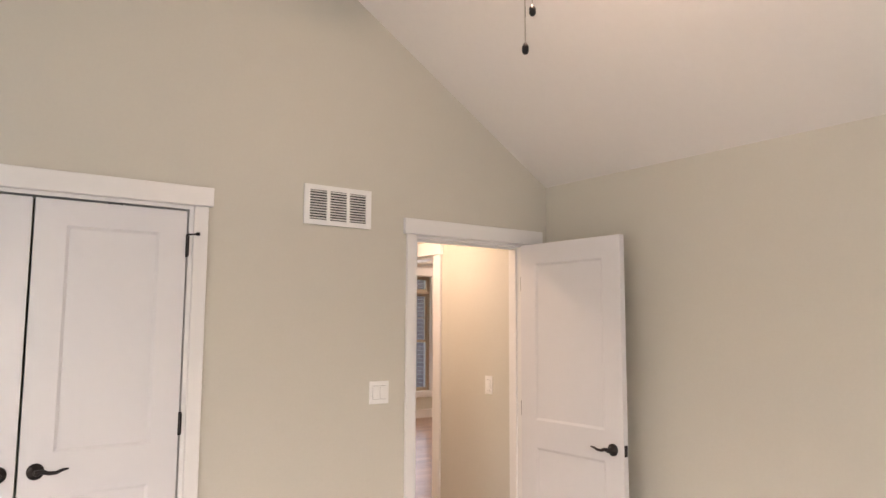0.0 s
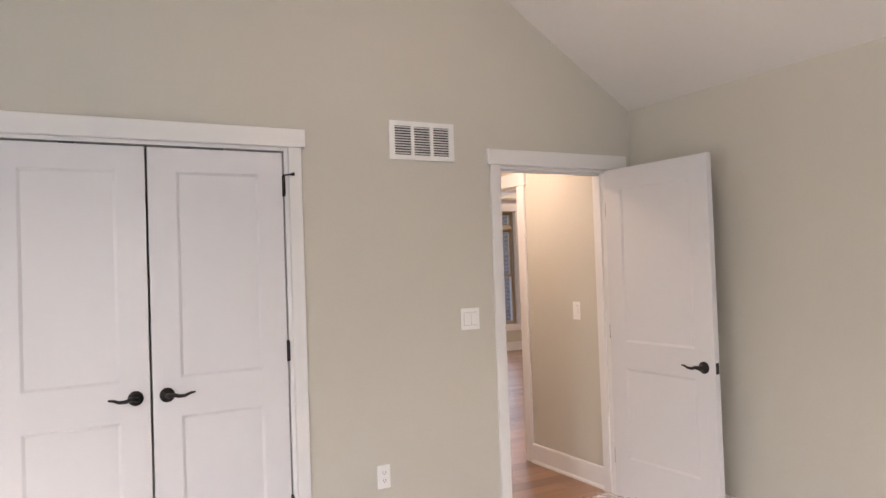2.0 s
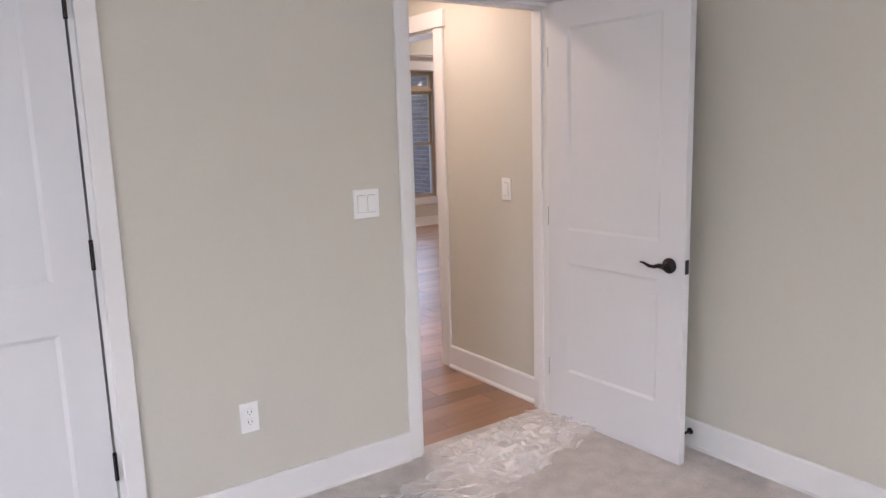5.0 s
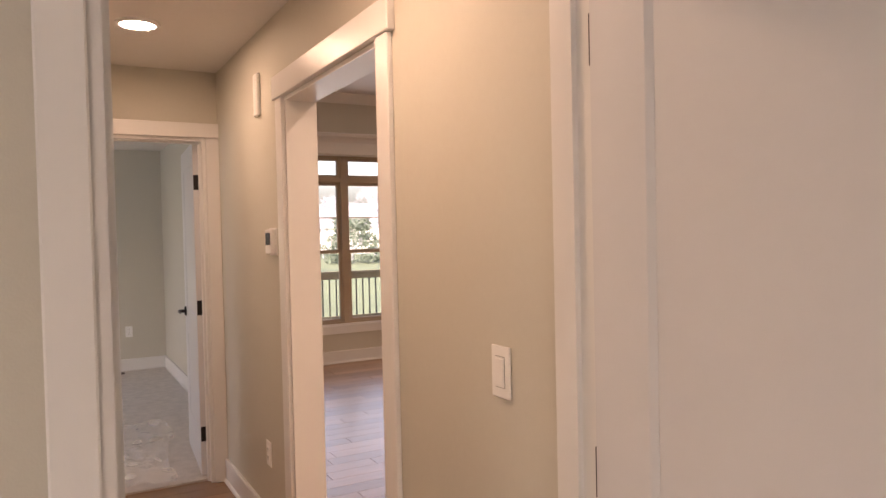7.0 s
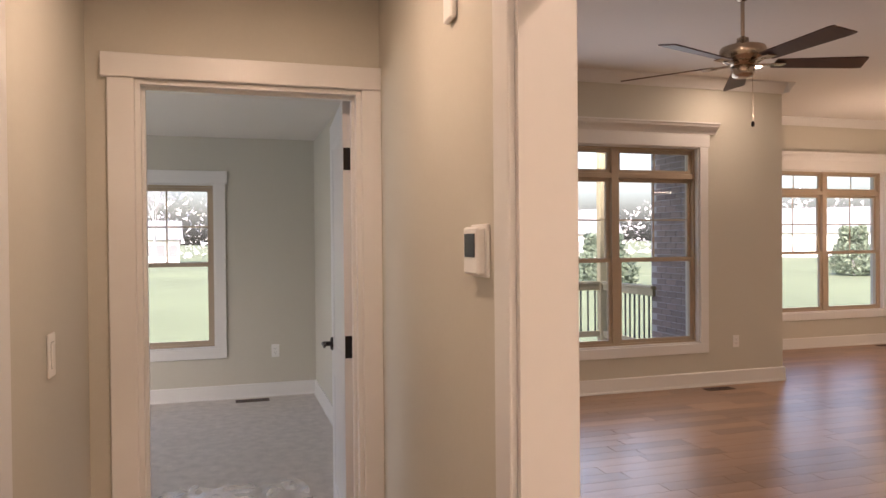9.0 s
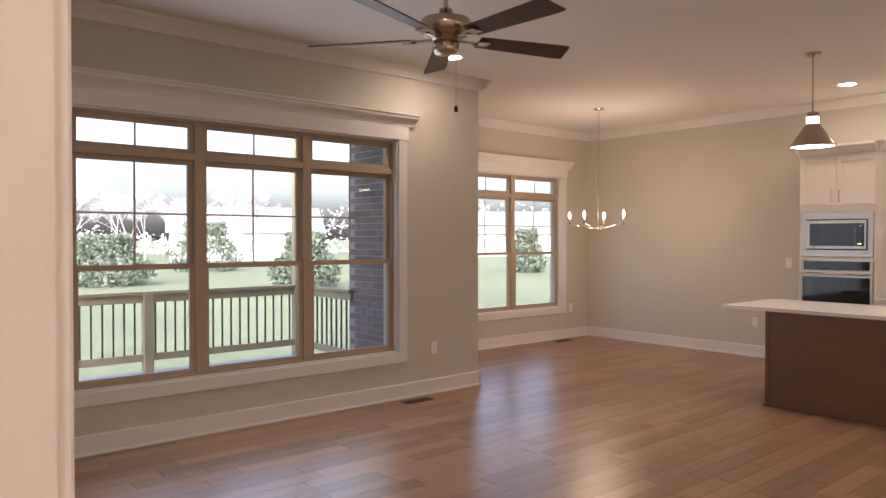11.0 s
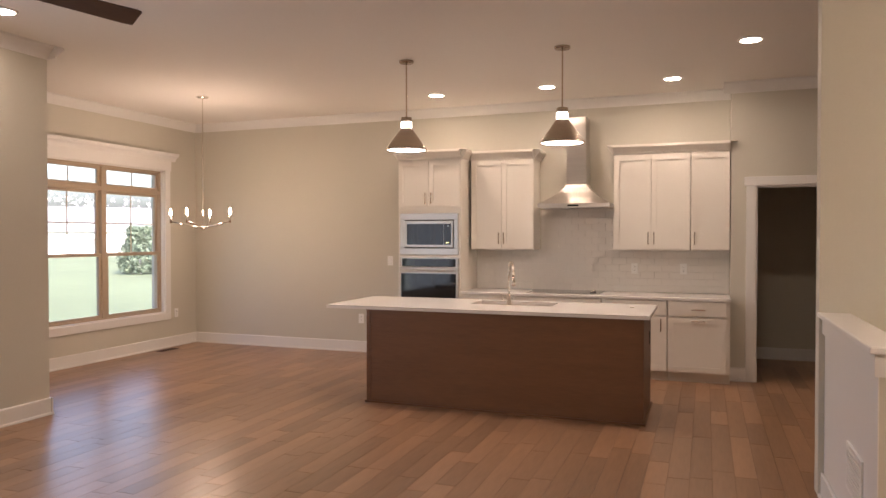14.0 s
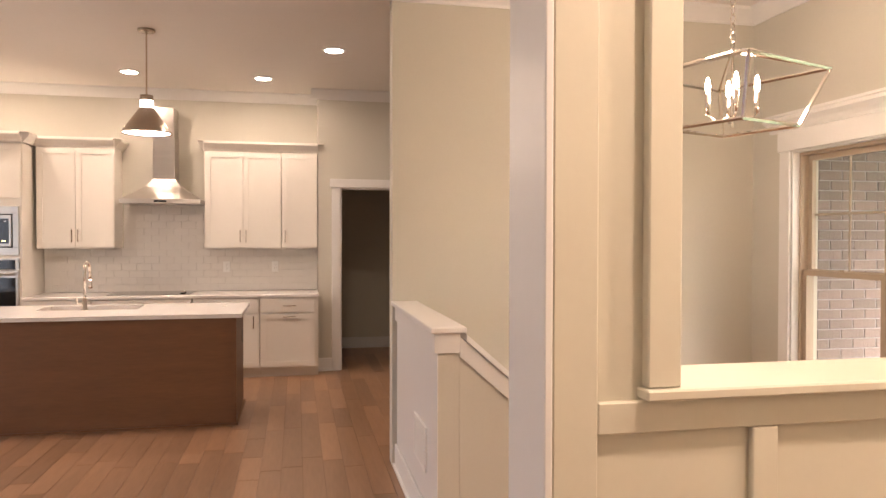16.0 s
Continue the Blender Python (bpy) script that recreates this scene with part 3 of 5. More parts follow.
# ---- plates, vents ----


def plate(name, label, category, m, gangs, kind):
    """A wall plate facing -y at its origin; kind is switch, outlet or blank."""
    e = thing(name, label, category, m)
    w = 0.073 + 0.046 * (gangs - 1)
    part("cover_plate", boxes((-w / 2, w / 2, -0.006, 0, -0.06, 0.06), bevel=0.002), PLASTIC, e)
    for g in range(gangs):
        cx = (g - (gangs - 1) / 2) * 0.046
        if kind == "switch":
            part("rocker_frame", boxes((cx - 0.018, cx + 0.018, -0.0075, -0.0055, -0.035, 0.035)), PLASTIC, e)
            bm = boxes((cx - 0.0155, cx + 0.0155, -0.010, -0.0075, -0.031, 0.031), bevel=0.001)
            part("rocker", bm, PLASTIC, e)
            part("rocker_gap_shade", boxes((cx - 0.0185, cx - 0.0175, -0.0068, -0.0058, -0.035, 0.035), (cx + 0.0175, cx + 0.0185, -0.0068, -0.0058, -0.035, 0.035), (cx - 0.0175, cx + 0.0175, -0.0068, -0.0058, 0.035, 0.036), (cx - 0.0175, cx + 0.0175, -0.0068, -0.0058, -0.036, -0.035)), SLOT_SHADE, e)
        elif kind == "outlet":
            for cz in (-0.02, 0.02):
                part("receptacle", boxes((cx - 0.017, cx + 0.017, -0.0085, -0.0055, cz - 0.015, cz + 0.015), bevel=0.001), PLASTIC, e)
                part("slot", boxes((cx - 0.008, cx - 0.006, -0.0093, -0.0083, cz - 0.002, cz + 0.008), (cx + 0.006, cx + 0.008, -0.0093, -0.0083, cz - 0.002, cz + 0.008), (cx - 0.002, cx + 0.002, -0.0093, -0.0083, cz - 0.010, cz - 0.006)), SLOT_SHADE, e)
    return e


FACE_W, FACE_E, FACE_N = -90, 90, 180   # plates that look to -x, +x, +y
plate("light_switch", "white double rocker light switch", "light switch", pose(-0.30, -0.001, 1.18), 2, "switch")
plate("outlet", "white duplex outlet low on bedroom wall", "outlet", pose(-0.855, -0.001, 0.40), 1, "outlet")
plate("outlet", "white duplex outlet low on side wall", "outlet", pose(0.949, -2.1, 0.415, 0, 0, FACE_W), 1, "outlet")
plate("light_switch", "white single rocker light switch", "light switch", pose(0.774, 0.375, 1.145, 0, 0, FACE_W), 1, "switch")
plate("outlet", "white duplex outlet low in the hall", "outlet", pose(0.774, 2.41, 0.42, 0, 0, FACE_W), 1, "outlet")
plate("light_switch", "white rocker light switch beside the hall door", "light switch", pose(-0.269, 2.82, 1.16, 0, 0, FACE_E), 1, "switch")
plate("outlet", "white duplex outlet under grey wall", "outlet", pose(0.62, 7.559, 0.44), 1, "outlet")
plate("outlet", "white duplex outlet on gray bedroom side wall", "outlet", pose(0.999, 5.6, 0.44, 0, 0, FACE_W), 1, "outlet")
plate("outlet", "white duplex outlet beside the living window", "outlet", pose(5.09, 6.653, 0.43), 1, "outlet")
plate("outlet", "white duplex outlet beside the dining window", "outlet", pose(9.07, 8.283, 0.45), 1, "outlet")
plate("light_switch", "white rocker light switch by the oven tower", "light switch", pose(9.473, 5.27, 1.18, 0, 0, FACE_W), 1, "switch")
plate("outlet", "white duplex outlet on the kitchen wall", "outlet", pose(9.473, 5.68, 0.43, 0, 0, FACE_W), 1, "outlet")

th = thing("thermostat", "white square wall thermostat with dark screen", "thermostat", pose(0.774, 2.225, 1.44, 0, 0, FACE_W))
part("base", boxes((-0.055, 0.055, -0.008, 0, -0.062, 0.062), bevel=0.002), PLASTIC, th)
part("body", boxes((-0.05, 0.05, -0.03, -0.008, -0.056, 0.056), bevel=0.005), PLASTIC, th)
part("screen", boxes((-0.035, 0.035, -0.032, -0.0295, -0.015, 0.04)), BLACKGLASS, th, "dark display")
ch = thing("door_chime", "slim white door chime high on the wall", "door chime", pose(0.774, 2.43, 2.14, 0, 0, FACE_W))
part("body", boxes((-0.035, 0.035, -0.018, 0, -0.10, 0.10), bevel=0.004), PLASTIC, ch)

vg = thing("return_air_grille", "white louvred return air grille high on wall", "vent", pose(-0.567, -0.001, 2.16))
# Thin black sheet on the wall; no duct is modelled, only its shade.
part("backing", boxes((-0.17, 0.17, -0.002, 0, -0.08, 0.08)), SLOT_SHADE, vg, "dark sheet standing in for the duct's shade")
part("frame", boxes((-0.197, 0.197, -0.012, -0.003, 0.078, 0.104), (-0.197, 0.197, -0.012, -0.003, -0.104, -0.078), (-0.197, -0.165, -0.012, -0.003, -0.078, 0.078), (0.165, 0.197, -0.012, -0.003, -0.078, 0.078)), PLASTIC, vg)
for k in (-1, 1):
    part("divider", boxes((k * 0.058 - 0.009, k * 0.058 + 0.009, -0.012, -0.003, -0.078, 0.078)), PLASTIC, vg)
for i in range(11):
    z = -0.07 + i * 0.014
    for a, b in ((-0.165, -0.067), (-0.049, 0.049), (0.067, 0.165)):
        bm = bmesh.new()
        v = [bm.verts.new(p) for p in ((a, -0.0105, z - 0.003), (b, -0.0105, z - 0.003), (b, -0.003, z + 0.004), (a, -0.003, z + 0.004), (a, -0.0105, z - 0.0015), (b, -0.0105, z - 0.0015), (b, -0.003, z + 0.0055), (a, -0.003, z + 0.0055))]
        for f in ((0, 1, 2, 3), (4, 7, 6, 5), (0, 4, 5, 1), (2, 6, 7, 3), (1, 5, 6, 2), (0, 3, 7, 4)):
            bm.faces.new([v[q] for q in f])
        part("louvre", bm, PLASTIC, vg)


def floor_vent(x, y, z, label):
    e = thing("floor_register", label, "floor vent", pose(x, y, z))
    part("rim", boxes((-0.15, 0.15, 0.045, 0.055, 0, 0.005), (-0.15, 0.15, -0.055, -0.045, 0, 0.005), (-0.15, -0.14, -0.045, 0.045, 0, 0.005), (0.14, 0.15, -0.045, 0.045, 0, 0.005)), BLADE, e)
    part("tray", boxes((-0.14, 0.14, -0.045, 0.045, 0, 0.001)), SLOT_SHADE, e)
    for i in range(13):
        x0 = -0.13 + i * 0.0213
        part("bar", boxes((x0, x0 + 0.008, -0.045, 0.045, 0.001, 0.004)), BLADE, e)
    return e


floor_vent(4.76, 6.49, 0.001, "brown floor register under the living window")
floor_vent(8.72, 8.12, 0.001, "brown floor register under the dining window")
floor_vent(0.40, 7.40, 0.013, "brown floor register in the carpet")
ds = thing("door_stop", "dark bronze baseboard door stop", "door stop", pose(0.934, -0.70, 0.085))
bm = bmesh.new()
rod(bm, (0, 0, 0), (-0.065, 0, 0), 0.006)
rod(bm, (-0.055, 0, 0), (-0.075, 0, 0), 0.012)
part("rod", bm, BLACK, ds)
part("flange", lathe([(0.016, 0), (0.012, 0.008)], 16, Matrix.Rotation(radians(-90), 4, "Y")), BLACK, ds)

# ---- lights ----


def can_light(x, y, z, label, energy, tone=WARM, glowing=LEDW):
    e = thing("recessed_light", label, "recessed light", pose(x, y, z), "recessed ceiling lights")
    part("trim_ring", lathe([(0.098, 0), (0.098, -0.006), (0.088, -0.012), (0.078, -0.012), (0.076, -0.005), (0.076, 0)], 32), PLASTIC, e)
    part("lens", lathe([(0.0, -0.004), (0.0755, -0.004), (0.0755, -0.007), (0.0, -0.007)], 32), glowing, e, "glowing warm LED lens")
    lamp("can_lamp", "AREA", pose(x, y, z - 0.02), energy * LAMPS, tone, 0.14)


for x, y in ((8.64, 4.33), (8.63, 3.09), (8.66, 1.84), (7.43, 1.2), (4.85, 6.11)):
    can_light(x, y, 3.05, "round white LED recessed light, seen or added, lit", 6.2 if x > 5 else 5)
can_light(0.256, 2.51, 2.44, "round white LED hall ceiling light, lit", 5.5, HALL)
can_light(0.25, 0.75, 2.44, "round white LED hall ceiling light, lit", 8.0, HALL)
# Three extra cans out of view, added to brighten the wainscot and foyer.
for x, y, w in ((1.8, 0.35, 22), (1.8, -0.9, 20), (2.0, 3.2, 8)):
    can_light(x, y, 3.05, "round white LED recessed light, seen or added, lit", w)


def ceiling_fan(m, label, top, span, twist, chain, blade_mat, metal):
    f = thing("ceiling_fan", label, "ceiling fan", m)
    part("canopy", lathe([(0.0, top), (0.07, top), (0.07, top - 0.02), (0.045, top - 0.06), (0.016, top - 0.075)]), metal, f)
    bm = bmesh.new()
    rod(bm, (0, 0, 0.14), (0, 0, top - 0.07), 0.0125)
    part("downrod", bm, metal, f)
    part("motor_housing", lathe([(0.016, 0.17), (0.035, 0.16), (0.04, 0.125), (0.09, 0.115), (0.135, 0.10), (0.142, 0.085), (0.142, 0.035), (0.13, 0.02), (0.10, 0.005), (0.075, 0.0), (0.075, -0.02), (0.0, -0.02)]), metal, f)
    part("switch_housing", lathe([(0.075, -0.02), (0.07, -0.065), (0.062, -0.085), (0.02, -0.092), (0.0, -0.092)]), metal, f)
    for i in range(5):
        r = Matrix.Rotation(radians(twist + 72 * i), 4, "Z")
        bm = boxes((0.07, 0.20, -0.018, 0.018, -0.012, -0.004), (0.17, 0.26, -0.04, 0.04, -0.012, -0.006), bevel=0.002)
        bmesh.ops.transform(bm, matrix=r, verts=bm.verts[:])
        part("blade_iron", bm, metal, f)
        bm = bmesh.new()
        n = 10
        outline = [(0.20 + (span - 0.20) * k / n, 0.055 + 0.022 * k / n) for k in range(n + 1)]
        outline[-1] = (span - 0.01, 0.070)
        pts = [(x, w) for x, w in outline] + [(span - 0.035, -0.068)] + [(x, -w) for x, w in outline[-2::-1]]
        lo = [bm.verts.new((x, y, -0.004)) for x, y in pts]
        hi = [bm.verts.new((x, y, 0.004)) for x, y in pts]
        bm.faces.new(lo[::-1])
        bm.faces.new(hi)
        for k in range(len(pts)):
            bm.faces.new((lo[k], lo[(k + 1) % len(pts)], hi[(k + 1) % len(pts)], hi[k]))
        bmesh.ops.transform(bm, matrix=r @ Matrix.Rotation(radians(-13), 4, "X"), verts=bm.verts[:])
        part("blade", bm, blade_mat, f)
    for k, (cx, cy, ln) in enumerate(chain):
        bm = bmesh.new()
        rod(bm, (cx, cy, -0.07), (cx, cy, -0.07 - ln), 0.0018, seg=6)
        part("pull_chain", bm, CHROME, f)
        part("pull_knob", lathe([(0.0, 0), (0.005, 0), (0.011, -0.012), (0.011, -0.028), (0.006, -0.036), (0.0, -0.036)], 14, Matrix.Translation((cx, cy, -0.07 - ln))), BLACK, f, "dark pull knob")
    return f


ceiling_fan(pose(3.36, 4.45, 2.58), "brushed nickel ceiling fan with five walnut blades", 0.47, 0.80, -17, [(0.05, -0.03, 0.30)], BLADE, NICKEL)
ceiling_fan(pose(-0.80, -1.74, 2.93), "ceiling fan with nickel motor under the vault", 0.60, 0.66, 10, [(0.02, 0.0, 0.295), (-0.012, 0.0, 0.43)], BLADE, NICKEL)
lamp("bedroom_fan_lamp", "POINT", pose(-0.80, -1.74, 2.78), 17 * LAMPS, WARM, 0.08)


def pendant(x, y):
    p = thing("pendant_light", "brushed nickel cone pendant with glowing glass collar", "pendant light", pose(x, y, 2.25), "island pendants")
    part("canopy", lathe([(0.0, 0.80), (0.065, 0.80), (0.065, 0.785), (0.055, 0.778), (0.01, 0.775)]), NICKEL, p)
    bm = bmesh.new()
    rod(bm, (0, 0, 0.29), (0, 0, 0.78), 0.0065)
    part("stem", bm, NICKEL, p)
    part("cap", lathe([(0.0, 0.30), (0.048, 0.295), (0.05, 0.255), (0.0, 0.255)]), NICKEL, p)
    part("glass_collar", lathe([(0.0, 0.255), (0.047, 0.255), (0.047, 0.205), (0.0, 0.205)]), OPAL, p, "glowing white glass collar")
    part("shade", lathe([(0.045, 0.205), (0.055, 0.195), (0.185, 0.012), (0.185, 0.0), (0.18, 0.0), (0.18, 0.010), (0.052, 0.19), (0.045, 0.2)]), NICKEL, p, "brushed nickel cone shade")
    part("diffuser", lathe([(0.0, 0.012), (0.172, 0.012), (0.172, 0.008), (0.0, 0.008)]), OPAL, p, "glowing white diffuser")
    lamp("pendant_lamp", "AREA", pose(x, y, 2.235), 6 * LAMPS, WARM, 0.3)


pendant(7.133, 4.045)
pendant(7.133, 2.645)


def candle(parent, x, y, z, h=0.09, r=0.011):
    part("candle_sleeve", lathe([(0.0, 0), (r, 0), (r, h), (0.0, h)], 14, Matrix.Translation((x, y, z))), CHROME, parent)
    part("bulb", lathe([(0.005, 0), (0.010, 0.012), (0.0125, 0.030), (0.009, 0.052), (0.003, 0.072), (0.0, 0.075)], 14, Matrix.Translation((x, y, z + h))), BULB, parent, "glowing candelabra bulb")


cd = thing("chandelier", "polished nickel four-arm linear chandelier, bulbs lit", "chandelier", pose(7.82, 6.82, 1.58))
part("canopy", lathe([(0.0, 1.47), (0.065, 1.47), (0.065, 1.455), (0.01, 1.445)]), CHROME, cd)
bm = bmesh.new()
rod(bm, (0, 0, 0), (0, 0, 1.45), 0.006)
part("stem", bm, CHROME, cd)
part("hub", boxes((-0.02, 0.02, -0.02, 0.02, -0.02, 0.02), bevel=0.003), CHROME, cd)
for a in (97, 262, 20, 170):
    c, s = math.cos(radians(a)) * 0.41, math.sin(radians(a)) * 0.41
    if a in (20, 170):
        c, s = c * 0.55, s * 0.55
    part("arm", tube([(0, 0, 0), (c * 0.5, s * 0.5, 0.035), (c, s, 0.075)], 0.006, 8), CHROME, cd)
    candle(cd, c, s, 0.055)
lamp("chandelier_lamp", "POINT", pose(7.82, 6.82, 1.95), 38 * LAMPS, WARM, 0.12)

ln = thing("lantern_chandelier", "polished nickel open lantern with candle bulbs, lit", "chandelier", pose(4.22, -0.44, 1.96, 0, 0, 20))
cor = [(1, 1), (-1, 1), (-1, -1), (1, -1)]
q0, q1 = 0.20, 0.29
for k in range(4):
    a, b = cor[k], cor[(k + 1) % 4]
    bm = bmesh.new()
    rod(bm, (a[0] * q1, a[1] * q1, 0.25), (b[0] * q1, b[1] * q1, 0.25), 0.009, seg=4)
    part("top_bar", bm, CHROME, ln)
    bm = bmesh.new()
    rod(bm, (a[0] * q0, a[1] * q0, 0.0), (b[0] * q0, b[1] * q0, 0.0), 0.009, seg=4)
    part("bottom_bar", bm, CHROME, ln)
    bm = bmesh.new()
    rod(bm, (a[0] * q1, a[1] * q1, 0.25), (a[0] * q0, a[1] * q0, 0.0), 0.009, seg=4)
    part("corner_bar", bm, CHROME, ln)
    bm = bmesh.new()
    rod(bm, (a[0] * q1, a[1] * q1, 0.25), (0, 0, 0.35), 0.008, seg=4)
    part("roof_bar", bm, CHROME, ln)
    part("candle_arm", tube([(0, 0, 0.05), (a[0] * 0.05, a[1] * 0.05, 0.03), (a[0] * 0.075, a[1] * 0.075, 0.06)], 0.005, 6), CHROME, ln)
    candle(ln, a[0] * 0.075, a[1] * 0.075, 0.06, 0.1, 0.012)
bm = bmesh.new()
rod(bm, (0, 0, 0.0), (0, 0, 0.35), 0.007)
part("centre_rod", bm, CHROME, ln)
for k in range(19):
    bm = bmesh.new()
    zc = 0.375 + k * 0.04
    pts = [(0.012 * math.cos(t) * (k % 2), 0.012 * math.cos(t) * ((k + 1) % 2), zc + 0.024 * math.sin(t)) for t in np.linspace(0, 2 * math.pi, 13)]
    part("chain_link", tube(pts, 0.0028, 6), CHROME, ln)
part("canopy", lathe([(0.0, 1.13), (0.065, 1.13), (0.06, 1.11), (0.01, 1.10)]), CHROME, ln)
lamp("lantern_lamp", "POINT", pose(4.22, -0.44, 2.2), 28 * LAMPS, WARM, 0.1)

# ---- kitchen ----
XK = 9.474   # kitchen wall
CT = 0.865   # counter height


def shaker(w, h, t=0.02, rail=0.055):
    bm = boxes((0, rail, -t, 0, 0, h), (w - rail, w, -t, 0, 0, h), (rail, w - rail, -t, 0, 0, rail), (rail, w - rail, -t, 0, h - rail, h), (rail, w - rail, -0.009, 0, rail, h - rail))
    return bm


def bar_pull(parent, x, z, vertical, ln=0.13):
    bm = bmesh.new()
    a, b = ((x, -0.05, z - ln / 2), (x, -0.05, z + ln / 2)) if vertical else ((x - ln / 2, -0.05, z), (x + ln / 2, -0.05, z))
    rod(bm, a, b, 0.005, seg=10)
    for s in (0.12, 0.88):
        p = Vector(a).lerp(Vector(b), s)
        rod(bm, p, (p.x, -0.018, p.z), 0.004, seg=8)
    part("handle", bm, NICKEL, parent, "brushed nickel bar pull")


def cabinet(name, label, x, y_left, w, z0, h, depth, fronts, m_crown=0, toe=0.0):
    """A cabinet whose front faces -x. y_left is its left end as seen from the room; fronts: (x0, x1, z0, z1, pull x, pull z, upright)."""
    e = thing(name, label, "cabinet", pose(x, y_left, z0, 0, 0, -90), "kitchen cabinets")
    body = [(0.002, w - 0.002, 0, depth, toe, h)]
    if toe:
        body.append((0.002, w - 0.002, 0.06, depth, 0, toe))
    part("body", boxes(*body), CAB, e)
    for x0, x1, a, b, px, pz, up in fronts:
        d = part("door" if b - a > 0.25 else "drawer_front", shaker(x1 - x0, b - a) if b - a > 0.25 else boxes((0, x1 - x0, -0.02, 0, 0, b - a), bevel=0.003), CAB, e, m=pose(x0, -0.001, a))
        if px is not None:
            bar_pull(d, px - x0, pz - a, up)
    if m_crown:
        prof = [(0, 0), (0, 0.0), (0.012, 0.0), (0.02, 0.02), (0.055, 0.06), (0.065, 0.075), (0.065, 0.095), (0, 0.095)]
        part("cabinet_crown", extrude_profile(prof, (w, 0, h), (0, 0, h)), CAB, e)
        part("crown_return", extrude_profile(prof, (w, depth, h), (w, 0.0, h)), CAB, e)
        part("crown_return", extrude_profile(prof, (0, 0.0, h), (0, depth, h)), CAB, e)
        part("crown_top", boxes((-0.063, w + 0.063, -0.063, depth, h + 0.0955, h + 0.10)), CAB, e)
    return e


# tall oven tower
tw = 0.77
cabinet("oven_cabinet", "tall white oven cabinet with crown and two upper doors", 8.87, 4.89, tw, 0, 2.37, 0.60,
        [(0.01, tw / 2 - 0.002, 1.83, 2.35, tw / 2 - 0.035, 1.92, True), (tw / 2 + 0.002, tw - 0.01, 1.83, 2.35, tw / 2 + 0.035, 1.92, True), (0.02, tw - 0.02, 0.12, 0.50, tw / 2, 0.44, False)], 1, 0.1)
mw = thing("microwave", "built-in stainless microwave with black glass door", "microwave", pose(8.868, 4.865, 1.275, 0, 0, -90))
W, H = 0.72, 0.475
part("trim_kit", boxes((0, W, -0.018, 0, 0, 0.075), (0, W, -0.018, 0, H - 0.075, H), (0, 0.055, -0.018, 0, 0.075, H - 0.075), (W - 0.055, W, -0.018, 0, 0.075, H - 0.075), bevel=0.003), STEEL, mw)
part("gap_shade", boxes((0.055, W - 0.055, -0.004, 0, 0.075, H - 0.075)), SLOT_SHADE, mw)
part("door", boxes((0.062, W - 0.062, -0.03, -0.005, 0.085, H - 0.085), bevel=0.003), STEEL, mw)
part("door_glass", boxes((0.095, W - 0.175, -0.033, -0.0295, 0.115, H - 0.12)), BLACKGLASS, mw, "black glass window")
part("control_panel", boxes((W - 0.17, W - 0.085, -0.033, -0.0295, 0.115, H - 0.12)), BLACKGLASS, mw, "black control panel")
part("key_mark", boxes((W - 0.145, W - 0.11, -0.034, -0.0328, 0.135, 0.143)), glow("amber_display", (0.8, 0.75, 0.3), 0.6), mw)
part("key_mark", boxes((W - 0.125, W - 0.105, -0.034, -0.0328, H - 0.15, H - 0.143)), PLASTIC, mw)
ov = thing("wall_oven", "built-in stainless wall oven with black glass door", "oven", pose(8.868, 4.865, 0.53, 0, 0, -90))
part("control_panel", boxes((0, W, -0.02, 0, 0.61, 0.70), bevel=0.003), BLACKGLASS, ov, "black control panel")
part("top_trim", boxes((0, W, -0.022, 0, 0.70, 0.715)), STEEL, ov)
part("side_trim", boxes((0, 0.03, -0.0225, -0.0005, 0.61, 0.70)), STEEL, ov)
part("side_trim", boxes((W - 0.03, W, -0.0225, -0.0005, 0.61, 0.70)), STEEL, ov)
part("door", boxes((0, W, -0.035, 0, 0.0, 0.60), bevel=0.004), STEEL, ov)
part("door_glass", boxes((0.025, W - 0.025, -0.038, -0.0345, 0.03, 0.53)), BLACKGLASS, ov, "black glass oven door")
bm = bmesh.new()
rod(bm, (0.03, -0.075, 0.565), (W - 0.03, -0.075, 0.565), 0.013)
for q in (0.06, W - 0.06):
    rod(bm, (q, -0.075, 0.565), (q, -0.034, 0.565), 0.008)
part("handle", bm, STEEL, ov, "stainless bar handle")

cw = 0.74
cabinet("wall_cabinet", "white shaker wall cabinet with two doors and crown", 9.14, 4.085, cw, 1.335, 1.03, 0.333,
        [(0.008, cw / 2 - 0.002, 0.012, 1.018, cw / 2 - 0.03, 0.13, True), (cw / 2 + 0.002, cw - 0.008, 0.012, 1.018, cw / 2 + 0.03, 0.13, True)], 1)
c3 = 0.79
cabinet("wall_cabinet", "white shaker wall cabinet with two doors", 9.14, 2.465, c3, 1.335, 1.03, 0.333,
        [(0.008, c3 / 2 - 0.002, 0.012, 1.018, c3 / 2 - 0.03, 0.13, True), (c3 / 2 + 0.002, c3 - 0.008, 0.012, 1.018, c3 / 2 + 0.03, 0.13, True)], 1)
cabinet("wall_cabinet", "single-door white shaker wall cabinet with crown", 9.14, 1.675, 0.385, 1.335, 1.03, 0.333,
        [(0.008, 0.377, 0.012, 1.018, 0.04, 0.13, True)], 1)
# base run
base = [(4.12, 0.62, 2), (3.5, 0.95, 0), (2.55, 0.66, 2), (1.89, 0.60, 1)]
